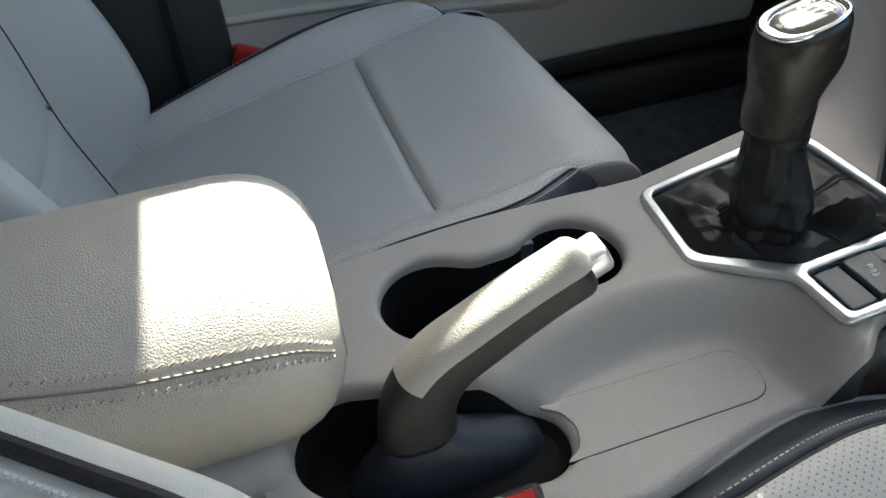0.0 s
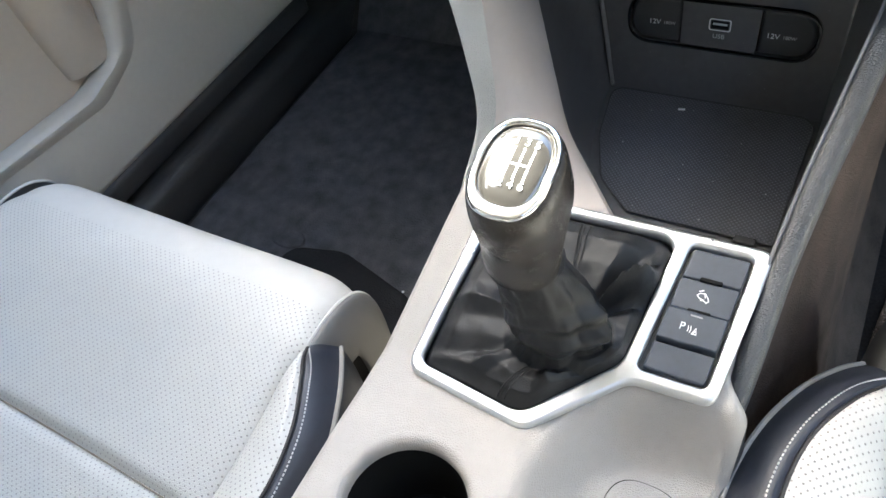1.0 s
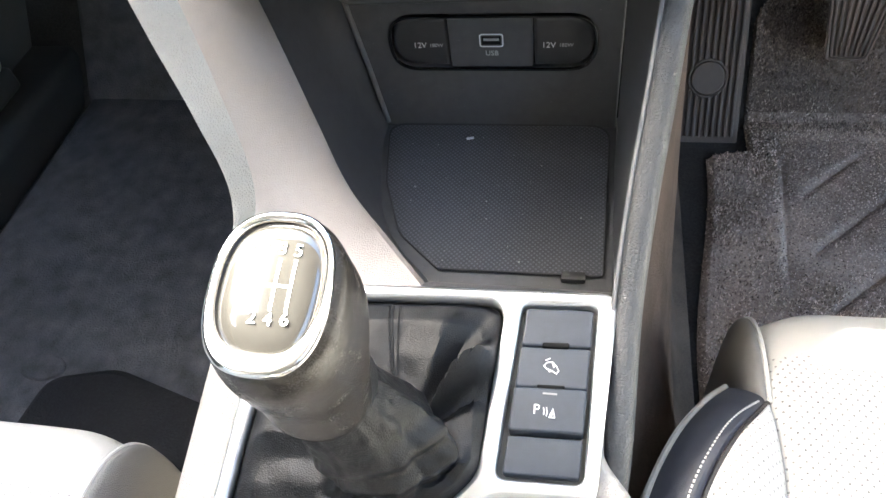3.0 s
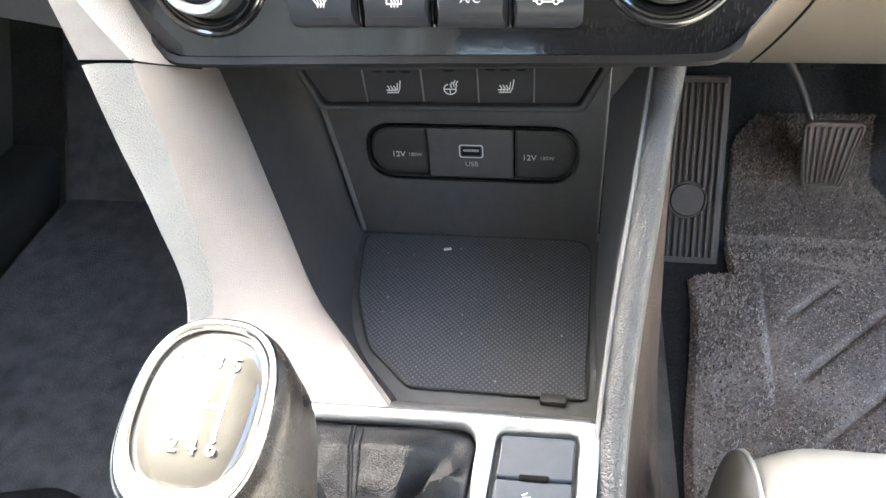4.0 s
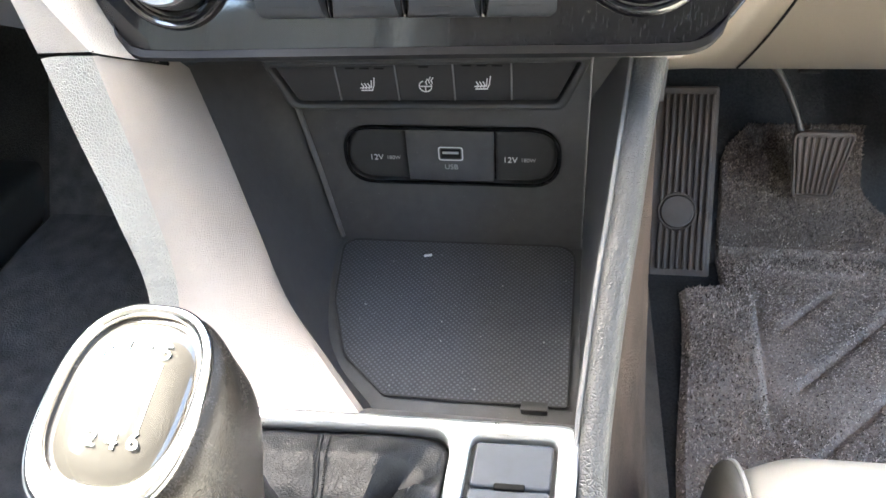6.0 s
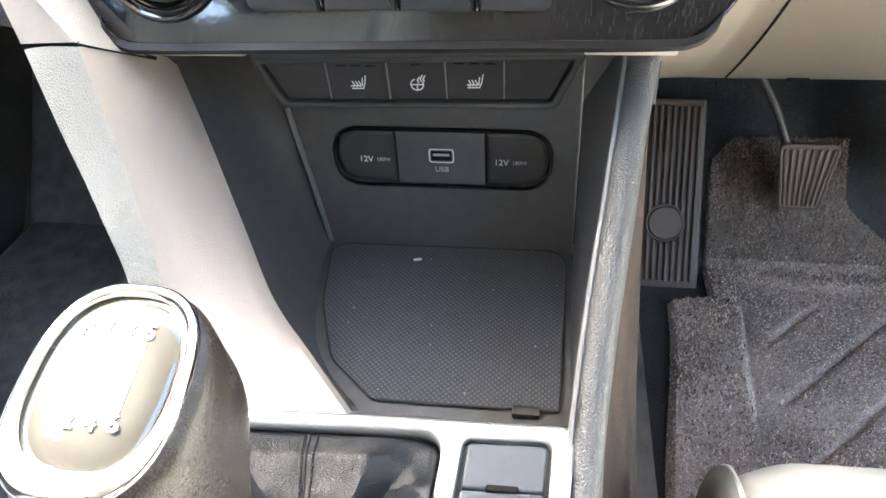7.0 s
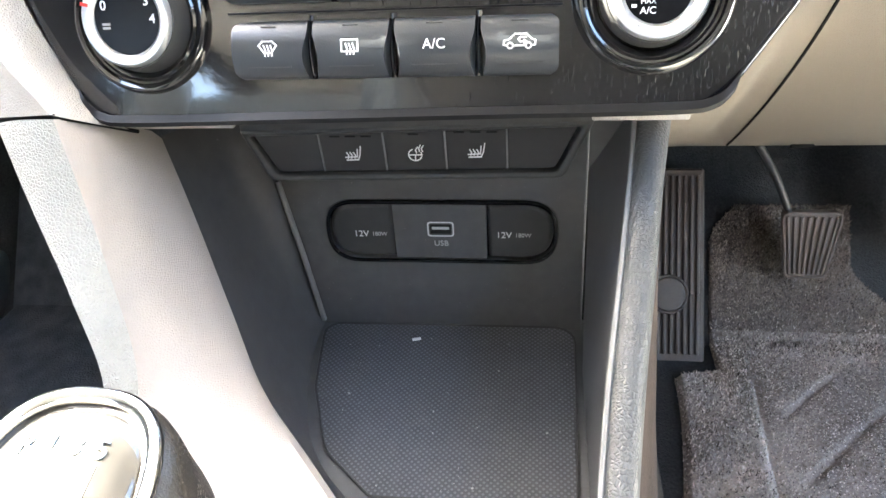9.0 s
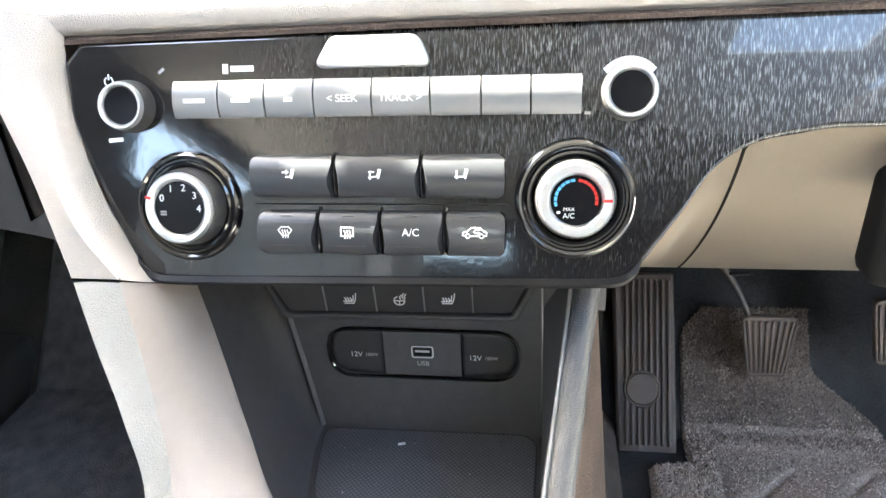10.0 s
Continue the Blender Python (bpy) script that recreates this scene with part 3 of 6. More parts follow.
def hole_parts(far, centre, lip, depth, rim_name, liner_name):
    """A rounded beige rim and a dark liner along the outline far(p) = 0 of a hole in the console."""
    n = 160

    def ring(s):
        out = []
        for i in range(n):
            d = Vector((math.cos(2 * math.pi * i / n), math.sin(2 * math.pi * i / n)))
            lo, hi = 0.0, 0.14
            for _ in range(34):
                mid = (lo + hi) / 2
                lo, hi = (mid, hi) if far(centre + d * mid) < s else (lo, mid)
            out.append(centre + d * lo)
        return out

    edge = ring(0.0)
    zs = [console_top(p) for p in ring(lip + 0.004)]
    rows = [[(p.x, p.y, console_top(p) + 0.0003) for p in ring(lip + 0.004)]]
    for q in (1.0, 0.8, 0.6, 0.4, 0.2, 0.08, 0.0):
        drop = lip * (1 - math.sqrt(max(0.0, 1 - (1 - q) ** 2)))
        rows.append([(p.x, p.y, z + 0.0002 - drop) for p, z in zip(ring(lip * q), zs)])
    rows.append([(p.x, p.y, z - lip - 0.004) for p, z in zip(edge, zs)])
    part(rim_name, loft(rows, caps=False), BEIGE, console)
    low = min(zs) - depth
    inner = ring(-0.003)
    rows = [[(p.x, p.y, z - lip - 0.004) for p, z in zip(edge, zs)], [(p.x, p.y, (z + low) / 2) for p, z in zip(ring(-0.0012), zs)], [(p.x, p.y, low + 0.004) for p in inner], [(p.x, p.y, low) for p in ring(-0.007)]]
    bm = loft(rows, caps=False)
    bm.faces.new([bm.verts.new(q) for q in rows[-1]])
    part(liner_name, bm, GAP, console)


def console_shell():
    nu, nv = 112, 232
    y0, y1 = 0.335, 0.7935
    bm = bmesh.new()
    rows = []
    for j in range(nv + 1):
        y = y0 + (y1 - y0) * j / nv
        row = []
        for i in range(nu + 1):
            u = i / nu
            p = Vector((console_left(y) + (console_right(y) - console_left(y)) * u, y))
            z = console_top(p)
            row.append(bm.verts.new((p.x, p.y, z)))
        left, right = row[0].co, row[-1].co
        skirt_l = [bm.verts.new((left.x - 0.002 + dx, left.y, left.z - dz)) for dx, dz in ((0.012, 0.28), (-0.0005, 0.06), (0, 0.004))]
        skirt_r = [bm.verts.new((right.x + 0.002 + dx, right.y, right.z - dz)) for dx, dz in ((0, 0.004), (0.004, 0.05), (-0.01, 0.26))]
        rows.append(skirt_l + row + skirt_r)
    dark = []
    for a, b in zip(rows, rows[1:]):
        for k in range(len(a) - 1):
            c = (a[k].co + b[k + 1].co) / 2
            p = Vector((c.x, c.y))
            if 2 < k < len(a) - 4 and (cups_far(p) < 0.0068 or well_far(p) < 0.0082):
                continue
            f = bm.faces.new((a[k], a[k + 1], b[k + 1], b[k]))
            if k >= len(a) - 3:
                dark.append(f)
    for f in dark:
        f.material_index = 1
    me = bpy.data.meshes.new("console_shell")
    bm.to_mesh(me)
    bm.free()
    me.materials.append(BEIGE)
    me.materials.append(BLACK_PLASTIC)
    settle("console_shell", me, None, console)


console_shell()
hole_parts(cups_far, (CUP_FRONT + CUP_REAR) / 2, 0.007, 0.075, "cup_rim", "cup_liner")
hole_parts(well_far, Vector((0.050, 0.44)), 0.0085, 0.014, "well_rim", "well_liner")

# rubber bases in the cup holders
for c, r in ((CUP_FRONT, 0.031), (CUP_REAR, 0.034)):
    plate_part("cup_base", [oval(c.x, c.y, r, r)], 0.004, 0.0015, Matrix.Translation((0, 0, 0.2585)), COVER_FELT, console)
    plate_part("cup_ring", [oval(c.x, c.y, r * 0.8, r * 0.8), oval(c.x, c.y, r * 0.72, r * 0.72)], 0.002, 0.0006, Matrix.Translation((0, 0, 0.2622)), COVER_FELT, console)
part("cup_latch", moved(block((-0.006, -0.008, -0.014), (0.005, 0.008, 0.009), 0.0025), Matrix.Translation((-0.0905, 0.551, 0.316))), SWITCH, console, "small slate plastic can holder")

# lid in the side tray, with its gap
lid = rounded([(0.0345, 0.506), (0.044, 0.520), (0.058, 0.5255), (0.072, 0.520), (0.0795, 0.506), (0.0795, 0.657), (0.0365, 0.657)], [0.002, 0.012, 0.02, 0.012, 0.002, 0.0195, 0.0195], 8)
plate_part("tray_gap", [[Vector((p.x + (0.0004 if p.x > 0.057 else -0.0004), p.y + (0.0004 if p.y > 0.56 else 0))) for p in lid]], 0.003, 0.0002, Matrix.Translation((0, 0, 0.2922)), GAP, console)
plate_part("tray_lid", [lid], 0.003, 0.0005, Matrix.Translation((0, 0, 0.2927)), BEIGE, console)


# ---- gear surround and switches ----
plate_m = Matrix(((1, 0, 0, 0), (0, 1, 0, 0), (0, PLATE_TILT, 1, 0.344 - PLATE_TILT * 0.705), (0, 0, 0, 1)))
plate_part("gear_surround", [PLATE_OUT, BOOT_OUT, PANEL_OUT], 0.007, 0.0022, plate_m @ Matrix.Translation((0, 0, -0.003)), SILVER, console, "satin silver gear surround")


def switch_panel():
    m = plate_m
    panel = plate_part("switch_panel", [rounded([(0.0315, 0.7005), (0.0735, 0.7015), (0.0775, 0.787), (0.0385, 0.7855)], 0.004)], 0.004, 0.0005, m @ Matrix.Translation((0, 0, -0.006)), BLACK_PLASTIC, console, "dark slate switch panel")
    # corners on the panel by (across, along)
    def at(a, b):
        return (0.0345 + 0.006 * b + a * (0.0375 - 0.0022 * b), 0.7035 + 0.0805 * b + 0.0010 * a)

    cuts = [(0.01, 0.225, 0.0015, 0), (0.24, 0.49, 0.0045, 1), (0.50, 0.745, 0.0025, 1), (0.755, 0.99, 0.0020, 0)]
    for lo, hi, high, press in cuts:
        out = rounded([at(0.03, lo), at(0.97, lo), at(0.97, hi), at(0.03, hi)], 0.0018)
        plate_part("switch" if press else "blank", [out], high + 0.003, 0.001, m @ Matrix.Translation((0, 0, -0.003)), SWITCH, panel)
    for b in (0.495, 0.75):
        out = [at(0.32, b - 0.012), at(0.68, b - 0.012), at(0.68, b + 0.018), at(0.32, b + 0.018)]
        plate_part("hinge", [rounded(out, 0.0008)], 0.002, 0.0005, m @ Matrix.Translation((0, 0, 0.0018)), GAP, panel)
    x, y = at(0.42, 0.36)
    settle("letter", words("P", 0.0064, m @ Matrix.Translation((x - 0.0025, y, 0.0047))), WHITE, panel)
    part("parking_icon", strokes([[(0.0008, 0.001), (0.0012, -0.0005), (0.001, -0.002)], [(0.0022, 0.0012), (0.0026, -0.0008), (0.0023, -0.0024)], [(0.0036, -0.003), (0.0062, -0.003), (0.0052, 0.0008), (0.0036, -0.003)], [(0.0045, -0.0024), (0.0052, -0.0012)]], 0.00045, m @ Matrix.Translation((x, y, 0.0046))), WHITE, panel)
    x, y = at(0.47, 0.62)
    car = [[(-0.005, 0.001), (-0.003, 0.0035), (0.001, 0.004), (0.004, 0.001), (0.0055, -0.002), (0.004, -0.004), (0.0005, -0.002), (-0.003, -0.001), (-0.005, 0.001)], [(-0.004, 0.005), (-0.001, 0.0065)], [(-0.002, -0.001), (-0.001, -0.003), (0.001, -0.002)], [(0.001, 0.003), (0.002, 0.0005)]]
    part("hill_icon", strokes([[Vector(q) * 0.68 for q in run] for run in car], 0.00045, m @ Matrix.Translation((x, y, 0.0026))), WHITE, panel)
    part("indicator", strokes([[(-0.003, 0), (0.003, 0)]], 0.0008, m @ Matrix.Translation((*at(0.5, 0.455), 0.0046))), DIM_PRINT, panel)


switch_panel()


# ---- gear lever ----
def gear_lever():
    t = thing("gear_lever", "black leather gear lever with a chrome-ringed knob and gaiter", "gear lever", (-0.028, 0.70, 0.33))
    neck = Vector((-0.0298, 0.704, 0.0))
    n = 216
    base = []
    # even steps round the opening, by angle
    for i in range(n):
        a = 2 * math.pi * i / n
        d = Vector((math.cos(a), math.sin(a)))
        best = None
        c = Vector((-0.030, 0.715))
        for k in range(len(BOOT_OUT)):
            p, q = BOOT_OUT[k - 1], BOOT_OUT[k]
            e = q - p
            den = d.x * e.y - d.y * e.x
            if abs(den) < 1e-12:
                continue
            w = p - c
            r = (w.x * e.y - w.y * e.x) / den
            s = (w.x * d.y - w.y * d.x) / den
            if r > 0 and -1e-6 <= s <= 1 + 1e-6 and (best is None or r < best):
                best = r
        base.append((c + d * (best + 0.001), a))
    rows = []

    def turn_from(a, a0):
        return (a - a0 + math.pi) % (2 * math.pi) - math.pi

    def hump(a, a0, w):
        return math.exp(-((turn_from(a, a0) / w) ** 2))

    def fold(a, a0, w):
        return max(0.0, 1 - abs(turn_from(a, a0)) / w) ** 1.35

    # the sleeve hangs wide towards the driver and ends in a hem over the skirt
    pleats = ((-0.12, 0.75, 0.30, 0.0050), (-0.62, 0.85, 0.40, -0.0034), (0.42, 0.2, 0.26, -0.0055), (0.95, 0.1, 0.25, 0.0035), (2.2, 0.3, 0.35, -0.003), (2.9, -0.2, 0.3, 0.003), (3.5, -0.4, 0.3, -0.002))
    creases = ((0.62, 0.35, 0.13, 0.023), (0.38, 0.50, 0.16, -0.006), (0.90, 0.1, 0.16, -0.007), (1.15, -0.3, 0.34, 0.005), (2.4, 0.4, 0.42, 0.005), (3.3, -0.5, 0.26, 0.005), (3.75, 0.5, 0.22, -0.004), (4.15, -0.3, 0.2, 0.0035), (5.20, -0.5, 0.24, 0.007), (5.65, -0.4, 0.22, -0.005), (6.05, 0.3, 0.2, 0.004))
    levels, split = 78, 0.44
    for j in range(levels + 1):
        v = j / levels
        row = []
        for p, a in base:
            q = Vector((math.cos(a), math.sin(a)))
            wide_ = 0.0075 + 0.0085 * hump(a, -0.05, 0.8) - 0.002 * hump(a, 4.6, 0.7) - 0.002 * hump(a, math.pi, 0.8) + 0.004 * hump(a, 1.6, 0.6)
            s = max(0.0, (v - split) / (1 - split))
            shape = float(np.interp(s, (0, 0.04, 0.10, 0.30, 0.55, 0.80, 1), (0.45, 0.95, 1.0, 0.82, 0.46, 0.14, -0.10)))
            grow = sum(size * fold(a, a0 + sway * s, w) for a0, sway, w, size in pleats) * (1 - s) ** 0.8
            grow += 0.0008 * noise.noise(Vector((q.x * 5, q.y * 5, s * 7))) + 0.0005 * math.sin(17 * a + 5 * math.sin(3 * a)) * math.exp(-s / 0.16)
            grow += 0.0021 * math.sin(2 * math.pi * (s * 3.4 + 0.4 * math.sin(2 * a + 0.5))) * math.exp(-(((s - 0.28) / 0.22) ** 2)) * (hump(a, -0.5, 0.9) + 0.6 * hump(a, 4.2, 0.5))
            r = wide_ * shape + grow
            inner = Vector((neck.x + 0.0105 * (1 - s) ** 1.2 + q.x * (0.0185 + r), neck.y + q.y * (0.0190 + r)))
            hem = 0.002 + 0.009 * hump(a, 0.0, 0.5) + 0.014 * hump(a, 4.6, 0.8)
            rise = 0.015 * (1 - 0.55 * hump(a, 4.75, 0.6))
            if v <= split:
                w = v / split
                xy = p.lerp(inner, w)
                z = (plate_z(p.y) * (1 - w) + plate_z(neck.y) * w) + float(np.interp(w, (0, 0.08, 0.28, 0.58, 0.84, 1), (-0.003, 0.003, 0.0095, 0.0085 + 0.15 * rise, 0.0010 + 0.6 * rise, hem - 0.0060 + rise)))
                swell = math.sin(w * math.pi) ** 0.8
                z += sum(up_ * fold(a, a0 + sway * w * 0.5, wd) for a0, sway, wd, up_ in creases) * swell
                z += (0.0006 * noise.noise(Vector((xy.x * 150, xy.y * 150, 3.0))) + 0.0014 * noise.noise(Vector((xy.x * 75, xy.y * 75, 0.0)))) * swell
                if j == 0:
                    z = plate_z(p.y) - 0.006
            else:
                xy = inner
                z = plate_z(neck.y) + hem + rise - 0.0060 * (1 - step(0.0, 0.05, s)) + (0.0760 - hem - rise) * s
            row.append((xy.x, xy.y, z))
        rows.append(row)
    boot = part("gaiter", loft(rows, caps=False), GAITER, t, "creased black leather gaiter")
    # double stitched seams on the gaiter skirt
    for a0 in (1.55, 4.62):
        for off in (-0.05, 0.05):
            i = int((a0 + off * 0.9) / (2 * math.pi) * n) % n
            run = [Vector(rows[j][i]) + Vector((0, 0, 0.0005)) for j in range(3, 30, 2)]
            for p, q in zip(run, run[1:]):
                for w in (0.05, 0.55):
                    part("stitch", tube([p.lerp(q, w), p.lerp(q, w + 0.33)], 0.0005, 5), DARK_THREAD, boot)
        i = int(a0 / (2 * math.pi) * n) % n
        part("seam", tube([Vector(rows[j][i]) + Vector((0, 0, 0.0001)) for j in range(3, 31)], 0.0006, 6), DARK_THREAD, boot)
    part("collar", loft([[(neck.x + 0.0008 + p.x, neck.y + 0.0025 + p.y, z) for p in oval(0, 0, r * 0.9, r, 40)] for r, z in ((0.0185, 0.411), (0.0199, 0.413), (0.0206, 0.416), (0.0199, 0.419), (0.0194, 0.426), (0.0186, 0.440), (0.0170, 0.452))]), GAITER, t, "plain leather collar under the knob")
    up = Vector((0, 0, 1))
    FACE, N = Vector((-0.0252, 0.6945, 0.5005)), Vector((0.03, -0.26, 0.965)).normalized()
    stages = [(0.0, (-0.0305, 0.6985, 0.419), 0.0150, 0.0120, 2.0), (0.16, (-0.030, 0.6970, 0.425), 0.0195, 0.0170, 2.1), (0.4, (-0.0288, 0.6965, 0.439), 0.0212, 0.0190, 2.2), (0.65, (-0.0265, 0.6970, 0.456), 0.0222, 0.0224, 2.3), (0.82, (-0.0252, 0.698, 0.472), 0.0238, 0.0284, 2.3), (0.93, (-0.0247, 0.6955, 0.487), 0.0238, 0.0290, 2.3), (0.98, (-0.0248, 0.695, 0.4965), 0.0226, 0.0280, 2.4), (1.0, tuple(FACE), 0.0198, 0.0262, 2.6)]
    dense = curve_points([(s, *c, a, b, w) for s, c, a, b, w in stages], 42)
    loops = []
    for s, x, y, z, a, b, w in dense:
        nn = up.lerp(N, step(0.1, 0.95, s)).normalized()
        fwd = Vector((0, 1, 0)) - nn * nn.y
        fwd.normalize()
        side = fwd.cross(nn)
        loops.append([Vector((x + 0.0012, y, z)) + side * p.x + fwd * p.y for p in oval(0, 0, a * (1 - 0.06 * s), b * (1 - 0.05 * s), 56, w)])
    seam = [loops[5][k] for k in range(56)]
    knob = part("knob", loft(loops), KNOB_SKIN, t, "dark leather-wrapped knob with a worn sheen")
    part("seam", tube(seam + seam[:1], 0.0007, 6), DARK_THREAD, knob)
    fm = frame_at(FACE + Vector((0.0012, 0, 0)), (1, 0, -0.03), (0, 0.965, 0.26)) @ Matrix.Diagonal((0.94, 0.95, 0.94, 1))
    plate_part("ring", [oval(0, 0, 0.0203, 0.0270, 64, 2.6), oval(0, 0.0018, 0.0168, 0.0216, 64, 2.6)], 0.0042, 0.0018, fm @ Matrix.Translation((0, 0, -0.0018)), CHROME, knob, "bright chrome ring")
    bm = loft([[fm @ Vector((p.x, p.y, h)) for p in oval(0, 0.0012, 0.0160 * s, 0.0210 * s, 48, 2.6)] for s, h in ((1, 0.0002), (0.9, 0.0016), (0.7, 0.0025), (0.4, 0.0030), (0.1, 0.0032))])
    part("cap", bm, CAP, knob, "domed smoky mirror cap")
    lines = [[(-0.0075, 0.0), (0.0075, 0.0)]] + [[(x, -0.0075), (x, 0.0085)] for x in (-0.0025, 0.0025, 0.0075)] + [[(-0.0075, 0.0), (-0.0075, 0.0085)]]
    def dome(x, y):
        r = (abs(x / 0.016) ** 2.6 + abs((y - 0.0012) / 0.021) ** 2.6) ** (1 / 2.6)
        return float(np.interp(r, (0.1, 0.4, 0.7, 0.9, 1.0), (0.0032, 0.0030, 0.0025, 0.0016, 0.0002)))

    bm = strokes([[(a[0] + (b[0] - a[0]) * k / 8, a[1] + (b[1] - a[1]) * k / 8 + 0.0012) for k in range(9)] for a, b in lines], 0.0009, Matrix())
    for w in bm.verts:
        w.co.z += dome(w.co.x, w.co.y) - 0.0001
    part("shift_pattern", moved(bm, fm), WHITE, knob)
    for txt, x, y in (("R", -0.0078, 0.0118), ("1", -0.0026, 0.0122), ("3", 0.0026, 0.0122), ("5", 0.0077, 0.0118), ("2", -0.0026, -0.0106), ("4", 0.0026, -0.0108), ("6", 0.0077, -0.0104)):
        settle("figure", words(txt, 0.0058, fm @ Matrix.Translation((x, y + 0.0012, dome(x, y + 0.0012) + 0.0001)), 0.0004), WHITE, knob)


gear_lever()


# ---- handbrake ----
def handbrake():
    t = thing("handbrake_lever", "handbrake lever with a beige leather top and silver button", "handbrake", (0.042, 0.42, 0.29))
    path = [(0.425, 0.285), (0.426, 0.325), (0.430, 0.352), (0.444, 0.375), (0.468, 0.391), (0.497, 0.4075), (0.522, 0.4195)]
    mid = curve_points(path, 40)
    X = 0.042

    def ring(k, a0, a1, grow, cnt):
        p = mid[k]
        d = mid[min(k + 1, 40)] - mid[max(k - 1, 0)]
        d = d / np.linalg.norm(d)
        nrm = (-d[1], d[0])
        s = k / 40
        th = 0.0215 - 0.004 * step(0.3, 1.0, s) + 0.003 * step(0.5, 0.0, s)
        wd = 0.0160 - 0.0012 * step(0.5, 1, s)
        out = []
        for i in range(cnt):
            a = a0 + (a1 - a0) * i / (cnt - 1 if a1 - a0 < 6.28 else cnt)
            c, sn = math.cos(a), math.sin(a)
            w = math.copysign(abs(c) ** 0.8, c) * (wd + grow)
            h = math.copysign(abs(sn) ** 0.8, sn) * (th + grow)
            out.append((X + w, p[0] + nrm[0] * h, p[1] + nrm[1] * h))
        return out

    ends = []
    for grow, on_ in ((-0.0015, 0.004), (-0.0045, 0.007), (-0.009, 0.0085)):
        d = (mid[40] - mid[39]) / np.linalg.norm(mid[40] - mid[39])
        ends.append([(x, y + d[0] * on_, z + d[1] * on_ - 0.001) for x, y, z in ring(40, 0, 2 * math.pi, grow, 36)])
    part("lever", loft([ring(k, 0, 2 * math.pi, 0, 36) for k in range(41)] + ends), BLACK_LEATHER, t, "dark stitched lower half of the lever")
    a, b = math.radians(22), math.radians(158)
    nose = []
    for grow, on_ in ((0.0006, 0.003), (-0.0012, 0.0062), (-0.0046, 0.0088), (-0.0095, 0.0098)):
        nose.append([(x, y + d[0] * on_, z + d[1] * on_) for x, y, z in ring(40, a, b, grow, 24)])
    part("grip", loft([ring(k, a, b, 0.0009, 24) for k in range(17, 41)] + nose, closed=False), ARM_LEATHER, t, "beige grained leather top")
    d = (mid[40] - mid[38]) / np.linalg.norm(mid[40] - mid[38])
    tip = frame_at((X, mid[40][0], mid[40][1] + 0.003), (1, 0, 0), (0, -d[1], d[0]))
    part("button", joined(moved(block((-0.0088, -0.0088, 0.000), (0.0088, 0.0056, 0.0105), 0.0042, 1), tip), moved(block((-0.0100, -0.0100, -0.018), (0.0100, 0.0066, 0.002), 0.0036, 2), tip)), SILVER, t, "silver release button")
    part("boot", loft([[(X + 0.002 + p.x, 0.425 + c_ + p.y, z) for p in oval(0, 0, a_, b_, 40, 2.6)] for a_, b_, c_, z in ((0.021, 0.066, 0.018, 0.275), (0.0205, 0.062, 0.018, 0.288), (0.0185, 0.052, 0.014, 0.2985), (0.0170, 0.032, 0.005, 0.309), (0.0160, 0.021, 0.0, 0.322))]), BAND, t, "black boot at the foot of the lever")


handbrake()


